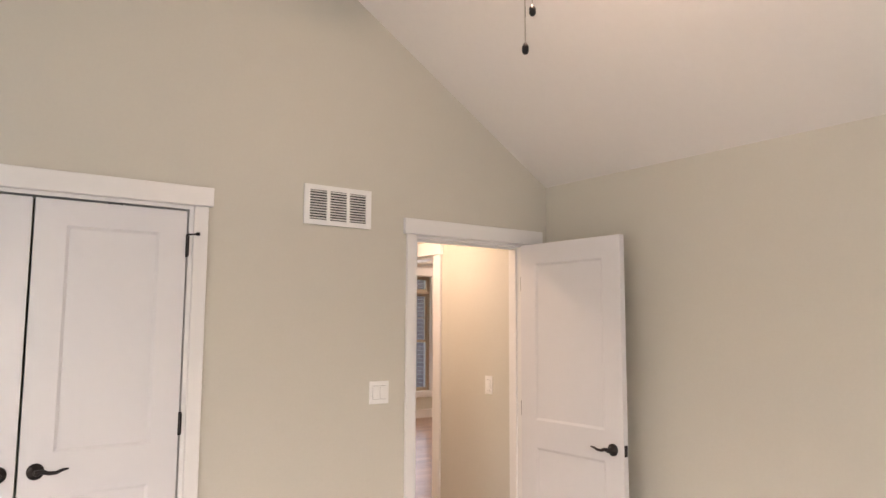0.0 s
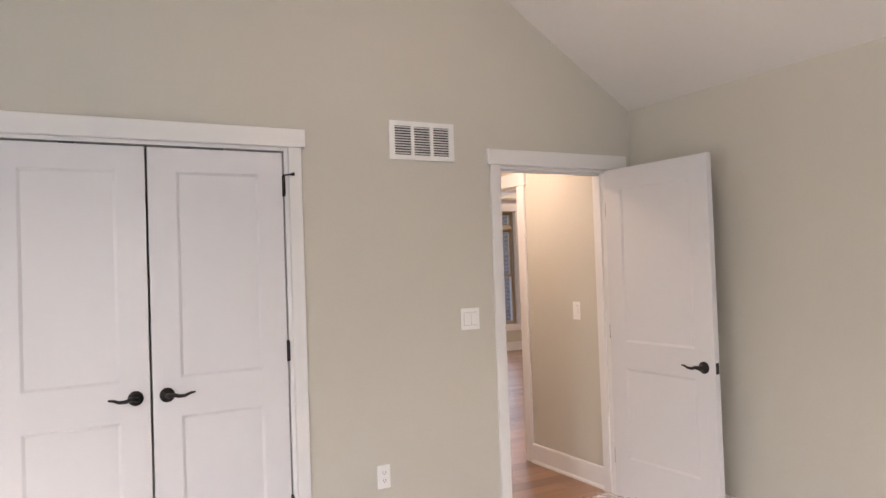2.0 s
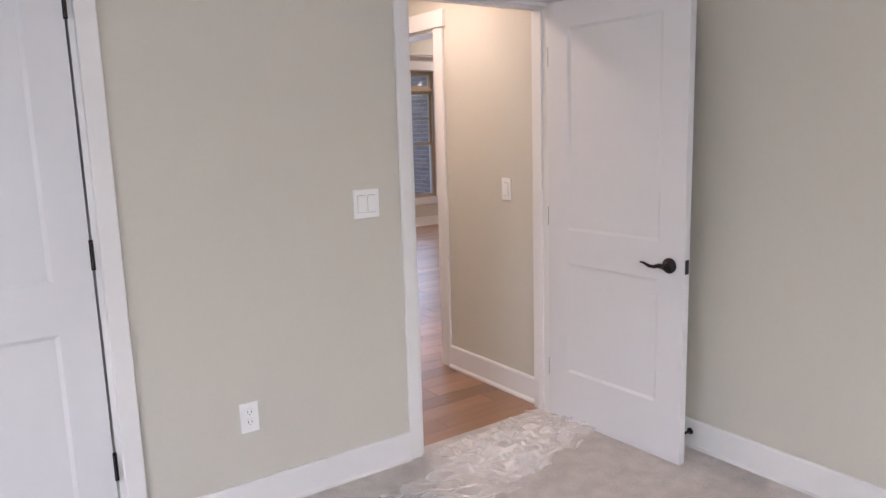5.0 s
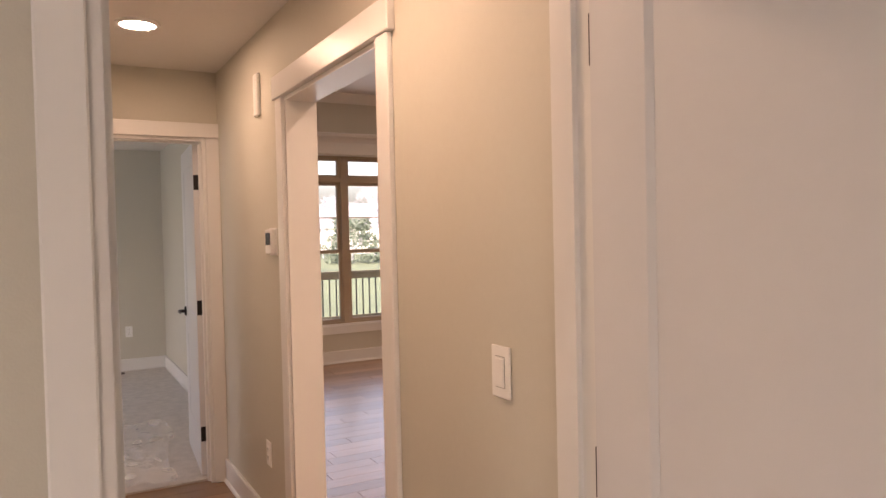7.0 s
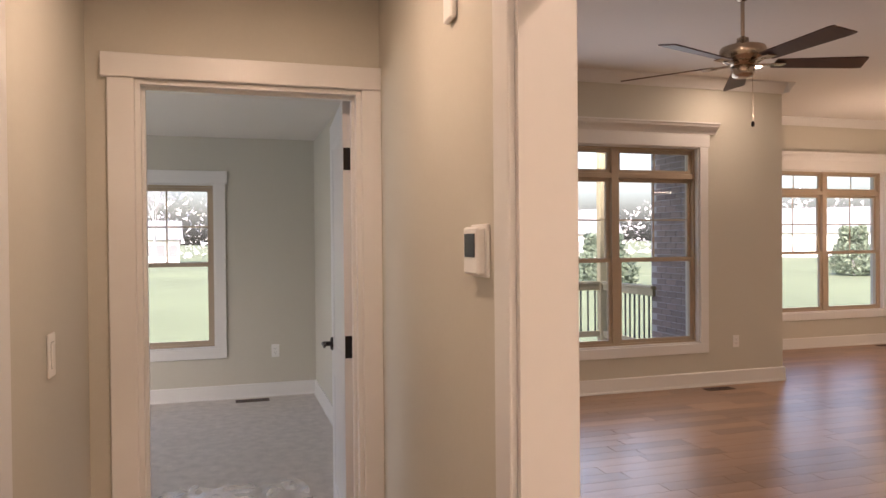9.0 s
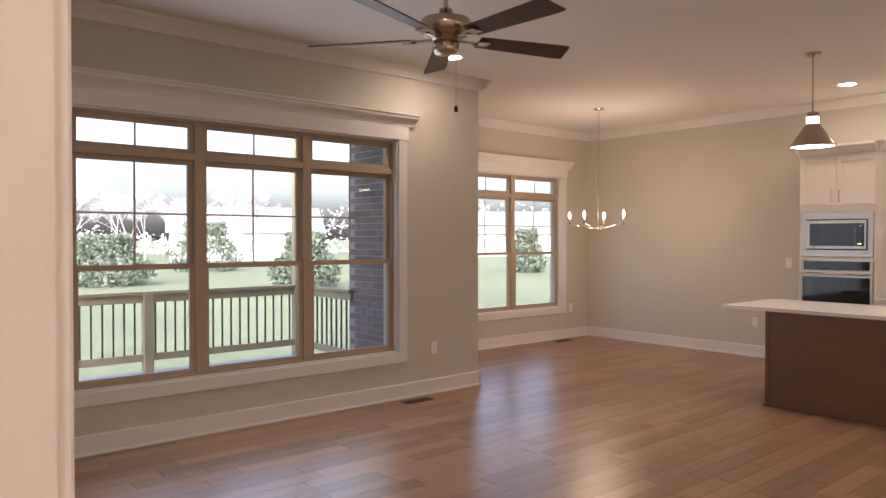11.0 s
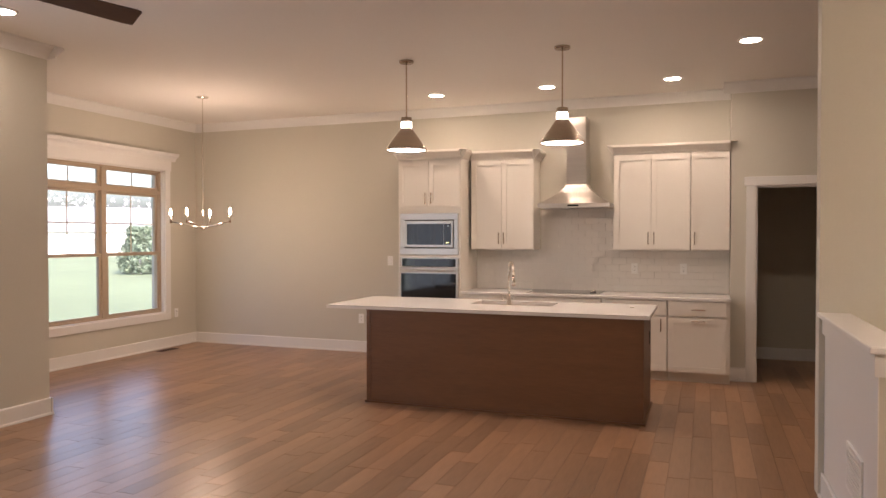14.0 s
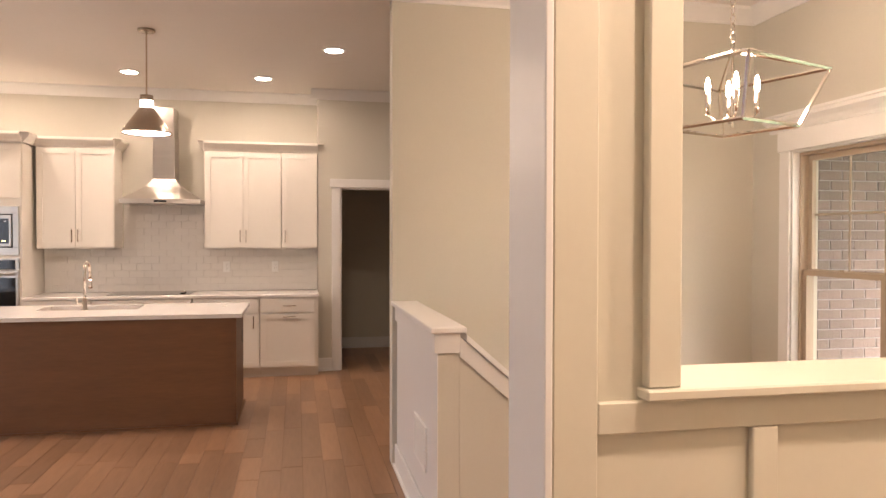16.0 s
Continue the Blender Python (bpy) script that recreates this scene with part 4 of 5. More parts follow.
for yl, w, kind in base:
    f = []
    top = CT - 0.03
    if kind == 0:
        f = [(0.008, w / 2 - 0.002, 0.11, 0.66, w / 2 - 0.03, 0.58, True), (w / 2 + 0.002, w - 0.008, 0.11, 0.66, w / 2 + 0.03, 0.58, True), (0.008, w - 0.008, 0.675, top - 0.008, None, 0, False)]
    elif kind == 2:
        f = [(0.008, w - 0.008, 0.11, 0.66, w - 0.06, 0.58, True), (0.008, w - 0.008, 0.675, top - 0.008, w / 2, 0.745, False)]
    else:
        f = [(0.012, w - 0.04, 0.11, 0.66, w / 2, 0.63, False), (0.012, w - 0.04, 0.675, top - 0.008, w / 2, 0.745, False)]
    cabinet("base_cabinet", "white shaker base cabinet with drawer above", 8.86, yl, w, 0, top, 0.61, f, 0, 0.1)
tagged(part("worktop", boxes((8.82, XK - 0.001, 1.287, 4.115, CT - 0.03, CT), bevel=0.003), QUARTZ), "pale quartz worktop along the kitchen wall", "worktop")

ck = thing("cooktop", "black glass electric cooktop set in worktop", "cooktop", pose(9.16, 2.98, CT))
part("glass_top", boxes((-0.25, 0.25, -0.40, 0.40, 0.0, 0.008), bevel=0.003), BLACKGLASS, ck)
part("metal_rim", boxes((-0.257, -0.251, -0.405, 0.405, 0.0, 0.007), (0.251, 0.257, -0.405, 0.405, 0.0, 0.007)), STEEL, ck)
for k in range(2):
    part("knob", lathe([(0.022, 0.008), (0.02, 0.03), (0.0, 0.032)], 18, Matrix.Translation((-0.15 + 0.12 * k, -0.31, 0))), CHROME, ck, "chrome knob")

hd = thing("range_hood", "stainless chimney range hood", "range hood", pose(XK - 0.002, 2.88, 1.80, 0, 0, -90))
bm = bmesh.new()
bot = [(-0.39, -0.48), (0.39, -0.48), (0.39, 0), (-0.39, 0)]
topq = [(-0.115, -0.26), (0.115, -0.26), (0.115, 0), (-0.115, 0)]
rings = [[bm.verts.new((x, y, z)) for x, y in q] for q, z in ((bot, 0), (bot, 0.045))]
mid = []
for k, s in enumerate((0.3, 0.6, 0.85, 1.0)):
    u = 1 - (1 - s) ** 1.5
    rings.append([bm.verts.new((a[0] + (b[0] - a[0]) * u, a[1] + (b[1] - a[1]) * u, 0.045 + 0.22 * s)) for a, b in zip(bot, topq)])
bm.faces.new(rings[0])
bm.faces.new(rings[-1])
for a, b in zip(rings, rings[1:]):
    for k in range(4):
        bm.faces.new((a[k], a[(k + 1) % 4], b[(k + 1) % 4], b[k]))
part("canopy", bm, STEEL, hd)
part("chimney", boxes((-0.11, 0.11, -0.255, 0, 0.266, 0.72), bevel=0.003), STEEL, hd)
part("chimney_extension", boxes((-0.104, 0.104, -0.249, 0, 0.72, 1.02), bevel=0.003), STEEL, hd)
part("control_strip", boxes((-0.06, 0.06, -0.483, -0.4805, 0.012, 0.03)), BLACKGLASS, hd)

# island
isl = thing("kitchen_island", "kitchen island with brown stained wood panels", "kitchen island", pose(7.0, 1.98, 0))
part("back_panel", boxes((0, 0.02, 0, 2.39, 0.0, CT - 0.03)), ISLE, isl, "brown stained wood panel")
part("end_panel", boxes((0.021, 0.82, 0, 0.02, 0, CT - 0.03)), ISLE, isl)
part("end_panel", boxes((0.021, 0.82, 2.37, 2.39, 0, CT - 0.03)), ISLE, isl)
part("carcass", boxes((0.021, 0.80, 0.021, 2.369, 0.1, CT - 0.05)), ISLE, isl)
part("corner_trim", boxes((-0.006, 0.0, 2.36, 2.396, 0, CT - 0.03)), ISLE, isl)
part("corner_trim", boxes((-0.006, 0.0, -0.006, 0.03, 0, CT - 0.03)), ISLE, isl)
part("shoe_moulding", boxes((-0.018, -0.0065, -0.018, 2.408, 0, 0.016)), ISLE, isl)
part("shoe_moulding", boxes((-0.0065, 0.82, -0.018, -0.001, 0, 0.016)), ISLE, isl)
part("outlet_plate", boxes((0.65, 0.72, -0.006, 0, 0.55, 0.66)), BLACK, isl, "dark outlet plate on the end panel")
# countertop with a sink cutout
ct = [(6.95, 7.95, a, b, CT - 0.03, CT) for a, b in ((1.93, 2.80), (3.56, 4.76))] + [(6.95, 7.48, 2.80, 3.56, CT - 0.03, CT), (7.86, 7.95, 2.80, 3.56, CT - 0.03, CT)]
tagged(part("island_countertop", boxes(*ct), QUARTZ), "pale quartz island countertop with seating overhang", "countertop")
sk = thing("sink", "undermount stainless steel kitchen sink", "sink", pose(7.67, 3.18, CT - 0.23))
part("basin", boxes((-0.19, 0.19, -0.38, 0.38, 0, 0.004), (-0.194, -0.19, -0.384, 0.384, 0, 0.198), (0.19, 0.194, -0.384, 0.384, 0, 0.198), (-0.19, 0.19, -0.384, -0.38, 0, 0.198), (-0.19, 0.19, 0.38, 0.384, 0, 0.198)), STEEL, sk)
part("drain", lathe([(0.045, 0.004), (0.045, 0.007), (0.0, 0.005)], 20), CHROME, sk)
fc = thing("faucet", "tall chrome gooseneck pull-down kitchen faucet", "faucet", pose(7.41, 3.17, CT))
part("base", lathe([(0.028, 0), (0.028, 0.012), (0.02, 0.02), (0.019, 0.10), (0.0, 0.11)], 20), CHROME, fc)
part("spout", tube([(0, 0, 0.08), (0, 0, 0.29)] + [(0.075 - 0.075 * math.cos(a), 0, 0.30 + 0.085 * math.sin(a)) for a in np.linspace(0.1, math.pi, 10)] + [(0.152, 0, 0.25)], 0.013, 12), CHROME, fc)
part("spray_head", tube([(0.152, 0, 0.25), (0.154, 0, 0.20), (0.156, 0, 0.17)], 0.016, 12, [0.014, 0.017, 0.019]), CHROME, fc)
bm = bmesh.new()
rod(bm, (0, 0.015, 0.06), (0, 0.05, 0.062), 0.012)
rod(bm, (0, 0.05, 0.055), (-0.01, 0.055, 0.10), 0.006)
part("lever", bm, CHROME, fc)
hole = thing("hole_cap", "small steel cap in the countertop", "hole cap", pose(7.62, 2.12, CT))
part("cap", lathe([(0.022, 0), (0.022, 0.004), (0.0, 0.006)], 20), STEEL, hole)
for y in (2.27, 1.75):
    plate("outlet", "white outlet in the tiled backsplash", "outlet", pose(XK - 0.012, y, 1.13, 0, 0, FACE_W), 1, "outlet")

# ---- stair half wall ----
HX, HY = 4.45, 0.885   # free end and room face
hw = tagged(part("half_wall", boxes((HX, 5.769, HY - 0.10, HY, 0, 1.02)), PAINT), "low painted wall closing the stairwell", "half wall", kind="structure")
part("face_panel", boxes((HX - 0.002, 5.769, HY + 0.0005, HY + 0.005, 0.14, 0.93)), TRIM, hw, "white painted face")
part("apron", boxes((HX - 0.015, 5.769, HY + 0.0055, HY + 0.019, 0.93, 1.02), (HX - 0.015, HX - 0.0005, HY - 0.10, HY + 0.005, 0.93, 1.02)), TRIM, hw)
part("cap", boxes((HX - 0.04, 5.80, HY - 0.125, HY + 0.042, 1.021, 1.05), bevel=0.005), TRIM, hw, "white cap board")
part("base", boxes((HX - 0.02, 5.769, HY + 0.0055, HY + 0.021, 0, 0.14), bevel=0.003), TRIM, hw)
part("shoe", boxes((HX - 0.03, 5.769, HY + 0.0215, HY + 0.036, 0, 0.02), bevel=0.003), TRIM, hw)
g = thing("wall_register", "white louvred register on the half wall", "vent", pose(4.87, HY + 0.0055, 0.41, 0, 0, 180))
part("frame", boxes((-0.17, 0.17, -0.010, 0, 0.09, 0.11), (-0.17, 0.17, -0.010, 0, -0.11, -0.09), (-0.17, -0.15, -0.010, 0, -0.09, 0.09), (0.15, 0.17, -0.010, 0, -0.09, 0.09)), PLASTIC, g)
for k in range(9):
    part("louvre", boxes((-0.15, 0.15, -0.008, -0.002, -0.088 + k * 0.02, -0.076 + k * 0.02)), PLASTIC, g)


def prism_x(x0, x1, poly):
    bm = bmesh.new()
    a, b = [bm.verts.new((x0, y, z)) for y, z in poly], [bm.verts.new((x1, y, z)) for y, z in poly]
    bm.faces.new(a)
    bm.faces.new(b[::-1])
    for k in range(len(poly)):
        bm.faces.new((a[k], a[(k + 1) % len(poly)], b[(k + 1) % len(poly)], b[k]))
    return bm


SL = 0.88
ky = HY - 0.101
kl = 1.0
kn = tagged(part("stair_knee_wall", prism_x(HX, HX + 0.11, [(ky, 0), (ky, 0.97), (ky - kl, 0.97 - kl * SL), (ky - kl, 0)]), PAINT), "sloping painted knee wall along the stair", "knee wall", kind="structure")
part("sloping_apron", prism_x(HX - 0.015, HX - 0.001, [(ky, 1.0), (ky - kl, 1.0 - kl * SL), (ky - kl, 0.91 - kl * SL), (ky, 0.91)]), TRIM, kn)
part("sloping_cap", prism_x(HX - 0.035, HX + 0.145, [(ky - 0.025, 1.015), (ky - kl, 1.04 - kl * SL), (ky - kl, 1.01 - kl * SL), (ky - 0.025, 0.985)]), TRIM, kn)

# ---- panelled wall with pass-through ----
XW = 2.57
pw = wall_x("wall_wainscot", -1.64, 1.042, XW, XW + 0.19, 3.05, [(-0.85, 0.78, 1.14, 2.55)], "cream panelled wall with a pass-through opening")
pw.data.materials[0] = CREAM
fx0, fx1 = XW - 0.018, XW - 0.001
for nm, d in (("stile", (fx0, fx1, 0.951, 1.042, 0.18, 3.0)), ("rail", (fx0, fx1, -1.64, 0.951, 1.075, 1.138)), ("base_rail", (fx0, fx1, -1.64, 1.042, 0, 0.18)),
              ("casing", (fx0 - 0.012, fx1, 0.783, 0.853, 1.164, 2.6)), ("casing", (fx0 - 0.012, fx1, -0.92, -0.85, 1.164, 2.6)), ("head_casing", (fx0 - 0.014, fx1, -0.94, 0.87, 2.6, 2.72))):
    part(nm, boxes(d, bevel=0.003), CREAM, pw)
for k in range(4):
    part("stile", boxes((fx0, fx1, 0.559 - 0.62 * k, 0.618 - 0.62 * k, 0.181, 1.074), bevel=0.003), CREAM, pw)
part("sill", boxes((XW - 0.045, XW + 0.20, -0.94, 0.862, 1.141, 1.163), bevel=0.004), CREAM, pw)
part("lining", boxes((XW, XW + 0.192, 0.768, 0.7795, 1.164, 2.55)), TRIM, pw)
part("end_lining", boxes((XW - 0.02, XW + 0.21, 1.043, 1.06, 0, 3.0), bevel=0.003), TRIM, pw, "white board on the wall's end")

# ---- crumpled clear plastic on the carpet ----


def film_sheet(label, m, sx, sy, seed, crease):
    bm = bmesh.new()
    nx, ny = 90, 44
    bmesh.ops.create_grid(bm, x_segments=nx, y_segments=ny, size=0.5)
    for v in bm.verts:
        x, y = v.co.x * sx, v.co.y * sy
        e = noise.noise(Vector((x * 3 + seed, y * 3, 0)))
        n1 = abs(noise.noise(Vector((x * crease, y * crease * 1.4 + seed, 1.7))))
        n2 = abs(noise.noise(Vector((x * crease * 2.6, y * crease * 2.2, seed))))
        v.co = Vector((x + 0.05 * e, y * (1 + 0.35 * noise.noise(Vector((x * 1.5, seed, 4)))) + 0.05 * e, 0.004 + 0.05 * n1 + 0.014 * n2))
    for f in bm.faces:
        f.smooth = True
    ob = part("plastic_film", bm, FILM, m=m)
    ob.visible_shadow = False
    return tagged(ob, label, "plastic film")


film_sheet("crumpled clear plastic film lying on the carpet", pose(-0.40, -0.44, 0.014, 0, 0, 13), 1.9, 0.36, 3.1, 7)
film_sheet("crumpled clear plastic film lying at the doorway", pose(0.34, -0.22, 0.02, 0, 0, 8), 0.75, 0.42, 8.4, 9)
film_sheet("crumpled clear plastic film on grey room carpet", pose(0.15, 4.25, 0.014, 0, 0, 85), 1.5, 0.85, 5.2, 7)

# ---- outside ----
bm = bmesh.new()
gv = [bm.verts.new(p) for p in ((-900, -900, -0.9), (900, -900, -0.9), (900, 900, -0.9), (-900, 900, -0.9))]
bm.faces.new(gv)
tagged(part("ground", bm, GRASS), "pale winter lawn running to the tree line", "lawn", kind="structure")
dk = thing("deck", "grey board porch deck behind the house", "deck", pose(1.5, 6.9, -0.09))
for k in range(22):
    part("deck_board", boxes((0, 4.1, k * 0.145, k * 0.145 + 0.138, -0.03, 0), bevel=0.003), DECK, dk)
part("skirt", boxes((0, 4.1, 3.19, 3.23, -0.81, -0.031), (-0.04, 0, 0, 3.23, -0.81, -0.031)), PINE, dk)
YF = 9.95


def railing(label, ax, ay, bx, by):
    ang = math.degrees(math.atan2(by - ay, bx - ax))
    ln_ = math.hypot(bx - ax, by - ay)
    r = thing("railing", label, "railing", pose(ax, ay, -0.09, 0, 0, ang), "porch railings")
    part("top_rail", boxes((0, ln_, -0.045, 0.045, 0.91, 0.95), (0, ln_, -0.02, 0.02, 0.82, 0.909), bevel=0.004), PINE, r)
    part("bottom_rail", boxes((0, ln_, -0.02, 0.02, 0.14, 0.225), bevel=0.004), PINE, r)
    n = int(ln_ / 0.115)
    for k in range(1, n):
        x = ln_ * k / n
        part("baluster", boxes((x - 0.009, x + 0.009, -0.009, 0.009, 0.2255, 0.8195)), IRON, r)
    return r


railing("treated pine railing with dark balusters along the porch", 1.5, YF, 5.44, YF)
railing("treated pine side railing meeting the brick wall", 5.44, 8.62, 5.44, YF - 0.06)
for x, h in ((5.44, 2.95), (1.5, 2.95), (3.5, 0.95)):
    p = thing("porch_post", "treated pine porch post" if h > 1 else "short pine railing post", "post", pose(x, YF, -0.09))
    part("post", boxes((-0.055, 0.055, -0.055, 0.055, -0.03, h), bevel=0.006), PINE, p)
ev = thing("eave", "shingled eave above the dining window", "eave", pose(5.3, 8.5, 2.75))
part("soffit", boxes((0, 4.6, 0, 0.35, 0, 0.04)), SIDING, ev)
part("fascia", boxes((0, 4.6, 0.35, 0.38, -0.02, 0.18)), ROOF, ev)

# Unseen roof, added to keep sky and sun off the front brick.
fp = thing("added_shade_roof", "unseen flat roof added to shade the front brick", "porch roof", pose(3.0, -4.9, 2.75))
part("soffit", boxes((-0.8, 3.2, 0, 3.05, 0, 0.08)), SIDING, fp)
part("beam", boxes((-0.8, 3.2, 0.0, 0.2, -0.25, -0.001)), TRIM, fp)

# far houses and trees


def house(x, y, w, d, h, turn, label):
    e = thing("house", label, "house", pose(x, y, -0.9, 0, 0, turn))
    part("wall", boxes((-w / 2, w / 2, -d / 2, d / 2, 0, h)), SIDING, e)
    bm = bmesh.new()
    q = [(-d / 2 - 0.5, h), (d / 2 + 0.5, h), (0, h + d * 0.33)]
    a, b = [bm.verts.new((-w / 2 - 0.4, yy, z)) for yy, z in q], [bm.verts.new((w / 2 + 0.4, yy, z)) for yy, z in q]
    bm.faces.new(a)
    bm.faces.new(b[::-1])
    for k in range(3):
        bm.faces.new((a[k], a[(k + 1) % 3], b[(k + 1) % 3], b[k]))
    part("roof", bm, ROOF, e)
    for k in range(5):
        xx = -w / 2 + w * (k + 0.5) / 5
        wn = part("window", boxes((xx - 0.5, xx + 0.5, -d / 2 - 0.03, -d / 2 + 0.02, 0.9, 2.2)), ROOF, e)
        part("frame", boxes((xx - 0.6, xx - 0.5, -d / 2 - 0.05, -d / 2, 0.85, 2.25), (xx + 0.5, xx + 0.6, -d / 2 - 0.05, -d / 2, 0.85, 2.25), (xx - 0.6, xx + 0.6, -d / 2 - 0.05, -d / 2, 2.25, 2.35)), TRIM, wn)
    return e


house(36, 78, 16, 9, 3.0, -20, "long white single-storey house across the lawn")
house(75, 74, 20, 10, 3.0, -40, "white house with grey roof far across lawn")
house(-9, 92, 7, 7, 2.8, 5, "small white shed at the tree line")


def tree(x, y, h, spread, seed, evergreen, label):
    rnd = random.Random(seed)
    e = thing("tree" if not evergreen else "bush", label, "tree" if not evergreen else "bush", pose(x, y, -0.95))
    tb = bmesh.new()
    tips = []

    def limb(p, d, ln_, r, depth):
        q = p + d * ln_
        rod(tb, p, q, r, r * 0.62, 5)
        if depth == 0:
            tips.append(q)
            return
        for _ in range(3 if depth > 1 else 4):
            nd = (d + Vector((rnd.uniform(-1, 1), rnd.uniform(-1, 1), rnd.uniform(-0.15, 0.6))) * spread).normalized()
            limb(p.lerp(q, rnd.uniform(0.55, 1.0)), nd, ln_ * rnd.uniform(0.5, 0.75), r * 0.5, depth - 1)

    if evergreen:
        rod(tb, Vector((0, 0, 0)), Vector((0, 0, h * 0.6)), 0.12, 0.05, 6)
        cb = bmesh.new()
        for _ in range(3200):
            u, a = rnd.random(), rnd.uniform(0, 2 * math.pi)
            zz = h * (0.05 + 0.95 * u)
            rr = spread * (0.55 + 0.45 * math.sin(min(1, u * 1.15 + 0.2) * math.pi)) * rnd.uniform(0.55, 1.05)
            c = Vector((rr * math.cos(a), rr * math.sin(a), zz))
            s = rnd.uniform(0.07, 0.16)
            v = [cb.verts.new(c + Vector((rnd.uniform(-s, s), rnd.uniform(-s, s), rnd.uniform(-s, s)))) for _ in range(4)]
            for f in ((0, 1, 2), (0, 2, 3), (0, 3, 1)):
                cb.faces.new([v[i] for i in f])
        part("trunk", tb, HAZED_BARK, e)
        part("crown", cb, LEAF, e)
    else:
        limb(Vector((0, 0, 0)), Vector((0, 0, 1)), h * 0.34, h * 0.011, 4)
        part("trunk", tb, HAZED_BARK, e)
        cb = bmesh.new()
        for q in tips:
            for _ in range(7):
                d = Vector((rnd.uniform(-1, 1), rnd.uniform(-1, 1), rnd.uniform(-0.2, 1.0))) * h * 0.075
                a = q + Vector((rnd.uniform(-1, 1), rnd.uniform(-1, 1), rnd.uniform(-1, 1))) * h * 0.03
                w = Vector((rnd.uniform(-1, 1), rnd.uniform(-1, 1), rnd.uniform(-1, 1))).normalized() * 0.022
                cb.faces.new([cb.verts.new(v) for v in (a - w, a + w, a + d)])
        part("crown", cb, HAZED_TWIG, e, "crown of fine bare twigs, haze put into its grey")
    return e


for k in range(9):
    tree(-34 + k * 5.5 + random.uniform(-1.5, 1.5), 72 + random.uniform(-6, 12), random.uniform(9, 14), 0.75, 20 + k, False, "bare winter tree at the far tree line")
for k in range(4):
    tree(20 + k * 6, 84 + random.uniform(-5, 8), random.uniform(9, 13), 0.75, 50 + k, False, "bare winter tree at the far tree line")
for k in range(6):
    tree(15 + k * 2.6 + random.uniform(-1, 1), 60 + random.uniform(-4, 4), random.uniform(8, 11), 0.7, 70 + k, False, "bare winter tree beyond the lawn, haze in its colour")
tree(21, 52, 3.6, 2.6, 6, True, "low evergreen shrub under bare trees")
tree(18.1, 32.3, 2.7, 1.7, 3, True, "dense evergreen bush on the lawn")
tree(37.7, 35.9, 3.1, 1.35, 4, True, "dense round evergreen bush on the lawn")
tree(11.0, 40, 2.6, 2.4, 5, True, "evergreen shrub near the tree line")
# Woods coloured paler than the nearer trees; the haze is in the paint.
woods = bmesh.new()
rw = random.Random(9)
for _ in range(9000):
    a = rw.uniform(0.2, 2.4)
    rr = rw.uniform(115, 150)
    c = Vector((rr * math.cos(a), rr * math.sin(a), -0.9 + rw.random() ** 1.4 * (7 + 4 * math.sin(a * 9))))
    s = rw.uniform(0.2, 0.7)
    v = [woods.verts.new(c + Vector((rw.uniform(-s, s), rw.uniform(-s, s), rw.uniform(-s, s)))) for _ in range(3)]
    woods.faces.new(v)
tagged(part("far_woods", woods, mat("hazed_winter_twigs", (0.60, 0.59, 0.62), 0.9, spread=0.3, random_hue=0.8, island=True)), "distant bare winter woods, paled by painted haze", "woods", kind="stuff")

# ---- planks, tiles, bricks ----
PW = 0.130
rp = random.Random(5)
mesh_cache = {}


def plank_mesh(ln_):
    key = round(ln_, 2)
    if key not in mesh_cache:
        b = boxes((0.0015, key - 0.0015, 0.001, PW - 0.001, -0.006, 0.0))
        me = bpy.data.meshes.new("plank")
        b.to_mesh(me)
        b.free()
        me.materials.append(WOOD)
        mesh_cache[key] = me
    return mesh_cache[key]


near, far = [], []
row, y = 0, -1.64
while y < 8.28:
    x = 0.9 - rp.uniform(0, 1.0)
    x_lo, x_hi = (-0.385, 10.7) if -0.07 <= y <= 3.43 else (0.9, 10.7)
    if y < -0.07:
        x_lo, x_hi = 1.07, 10.7
    x = x_lo
    first = True
    while x < x_hi - 0.01:
        ln_ = round(rp.choice((0.45, 0.6, 0.8, 0.95, 1.2)), 2) * (rp.choice((0.5, 1.0)) if first else 1)
        ln_ = round(min(ln_, x_hi - x), 2)
        if ln_ < 0.03:
            break
        (near if 1.6 < x < 7.2 and 1.2 < y < 4.6 else far).append((x, y, ln_))
        x += ln_
        first = False
    y += PW
near.sort(key=lambda p: (p[0] - 3.2) ** 2 + (p[1] - 2.6) ** 2)
far += near[300:]
for x, y, ln_ in near[:300]:
    ob = new("plank", plank_mesh(ln_))
    ob.parent = FLOOR
    ob.location = (x, y, 0)
verts, faces = [], []
for x, y, ln_ in far:
    i = len(verts)
    y1 = min(y + PW - 0.001, 8.283)
    for zz in (-0.006, 0.0):
        verts += [(x + 0.0015, y + 0.001, zz), (x + ln_ - 0.0015, y + 0.001, zz), (x + ln_ - 0.0015, y1, zz), (x + 0.0015, y1, zz)]
    faces += [(i + 4, i + 5, i + 6, i + 7), (i, i + 1, i + 5, i + 4), (i + 1, i + 2, i + 6, i + 5), (i + 2, i + 3, i + 7, i + 6), (i + 3, i, i + 4, i + 7)]
me = bpy.data.meshes.new("planks")
me.from_pydata(verts, [], faces)
me.materials.append(WOODJ)
ob = new("planks", me)
ob.parent = FLOOR
tagged(ob, kind="stuff")

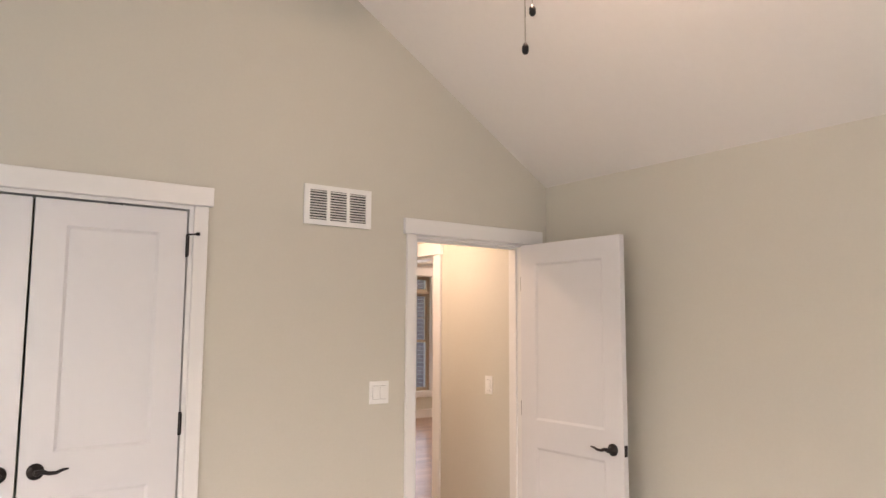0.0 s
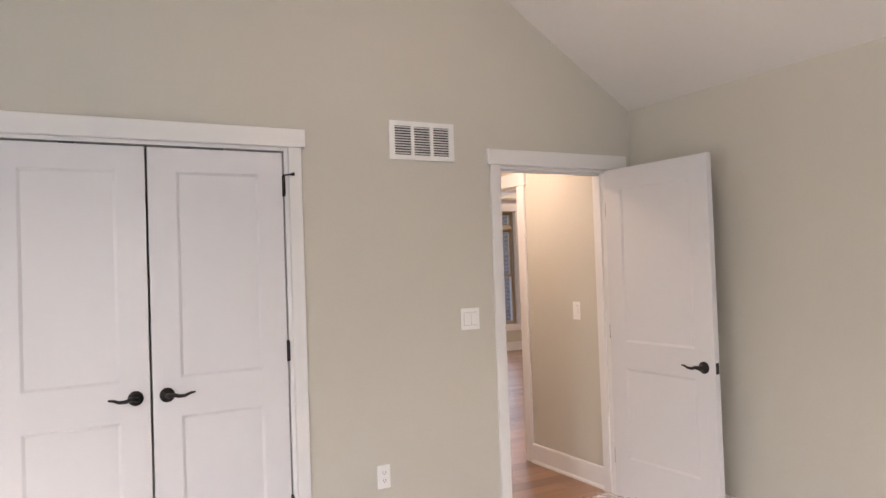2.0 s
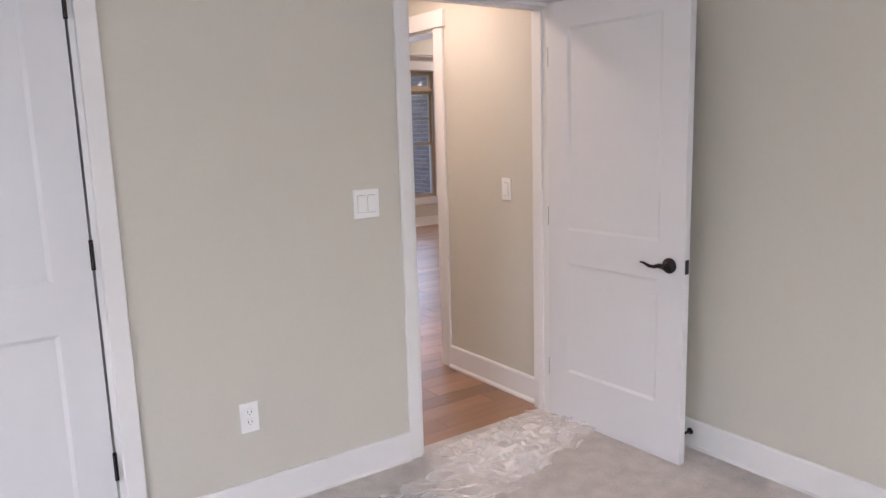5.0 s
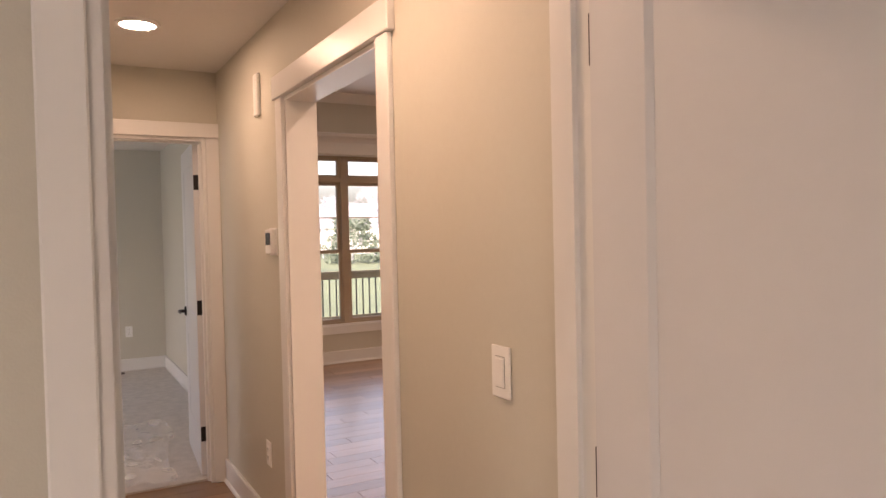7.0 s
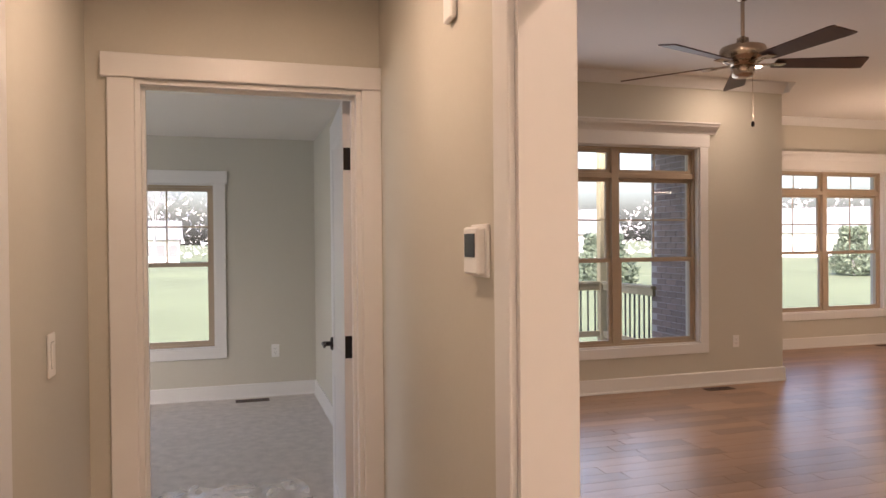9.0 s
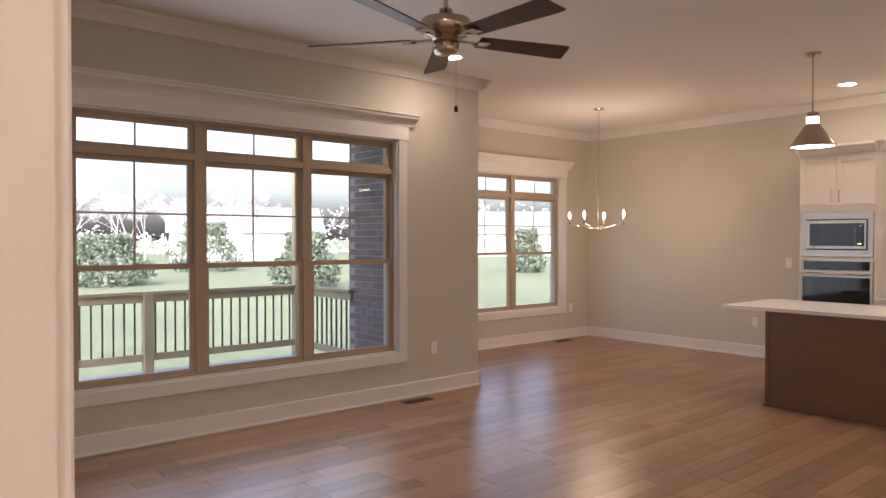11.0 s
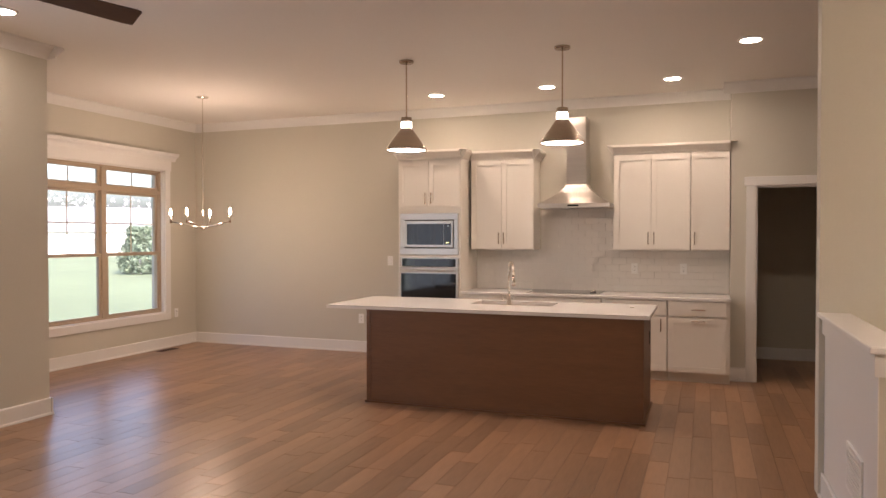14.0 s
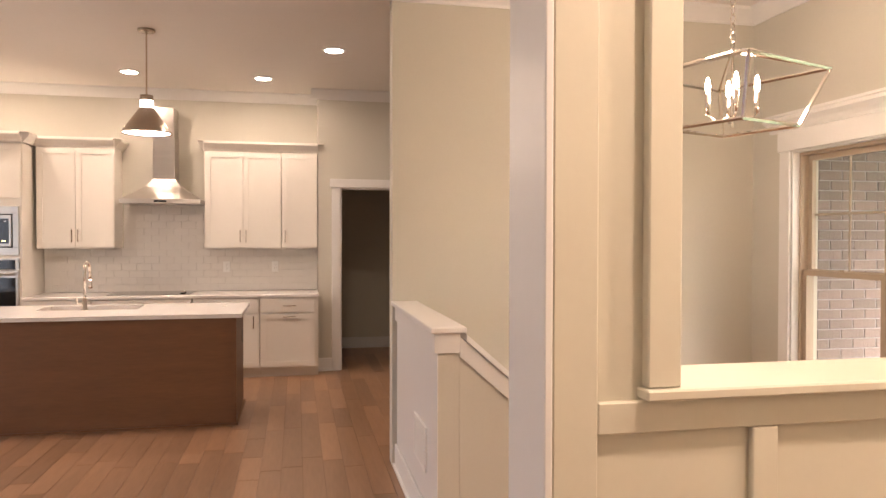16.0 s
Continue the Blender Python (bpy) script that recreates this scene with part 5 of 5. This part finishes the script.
# backsplash tiles
bs = solid("backsplash", boxes((XK - 0.006, XK - 0.0005, 1.287, 4.115, CT + 0.001, 1.334), (XK - 0.006, XK - 0.0005, 2.47, 3.33, 1.334, 1.80)), GROUT, "glossy pale tile backsplash", "backsplash")
tm = boxes((-0.008, 0, 0.001, 0.151, 0.001, 0.074), bevel=0.001)
tme = bpy.data.meshes.new("tile")
tm.to_mesh(tme)
tm.free()
tme.materials.append(SPLASH)
for r in range(12):
    z = CT + 0.002 + r * 0.076
    for c in range(19):
        y = 1.29 + c * 0.153 + (0.0765 if r % 2 else 0)
        if y + 0.152 > 4.11 or z + 0.076 > (1.79 if 2.47 < y < 3.17 else 1.334):
            continue
        ob = new("tile", tme)
        ob.parent = bs
        ob.location = (XK - 0.006, y, z)


def brick_face(owner, mesh, origin, along, length, z0, z1, turn, limit):
    count = 0
    r = 0
    while z0 + r * 0.076 < z1 - 0.05:
        c = 0
        while True:
            s = c * 0.21 + (0.105 if r % 2 else 0)
            if s + 0.2 > length or count >= limit:
                break
            ob = new("brick", mesh)
            ob.parent = owner
            ob.matrix_basis = Matrix.Translation(Vector(origin) + Vector(along) * s + Vector((0, 0, z0 + r * 0.076))) @ Matrix.Rotation(radians(turn), 4, "Z")
            count += 1
            c += 1
        r += 1


bb = boxes((0, 0.2, -0.005, 0.03, 0.004, 0.072), bevel=0.002)
bme = bpy.data.meshes.new("brick")
bb.to_mesh(bme)
bb.free()
bme.materials.append(BRICK)
bw = solid("wall_brick_porch", boxes((5.47, 5.529, 6.9, 8.72, -0.9, 3.0), (5.53, 5.9, 8.501, 8.6, -0.9, 2.7)), MORTAR, "grey-brown brick outside wall by the porch", "brick wall")
brick_face(bw, bme, (5.47, 8.7, 0), (0, -1, 0), 1.8, -0.1, 2.95, -90, 290)
fw = solid("wall_brick_front", boxes((6.03, 6.2, -4.6, -1.845, -0.9, 3.0)), MORTAR, "grey-brown brick wall beside the front window", "brick wall")
brick_face(fw, bme, (6.03, -1.86, 0), (0, -1, 0), 2.2, 0.3, 2.6, -90, 290)
pl = thing("stone_pier", "grey brick porch pier with stone cap", "pier", pose(4.95, -3.0, -0.9))
part("shaft", boxes((-0.25, 0.25, -0.25, 0.25, 0, 1.75), bevel=0.01), MORTAR, pl)
part("cap", boxes((-0.31, 0.31, -0.31, 0.31, 1.75, 1.85), bevel=0.012), mat("stone_cap", (0.25, 0.25, 0.24), 0.8, spread=0.15, bump=0.3), pl)
part("column", boxes((-0.13, 0.13, -0.13, 0.13, 1.85, 3.64), bevel=0.01), TRIM, pl)
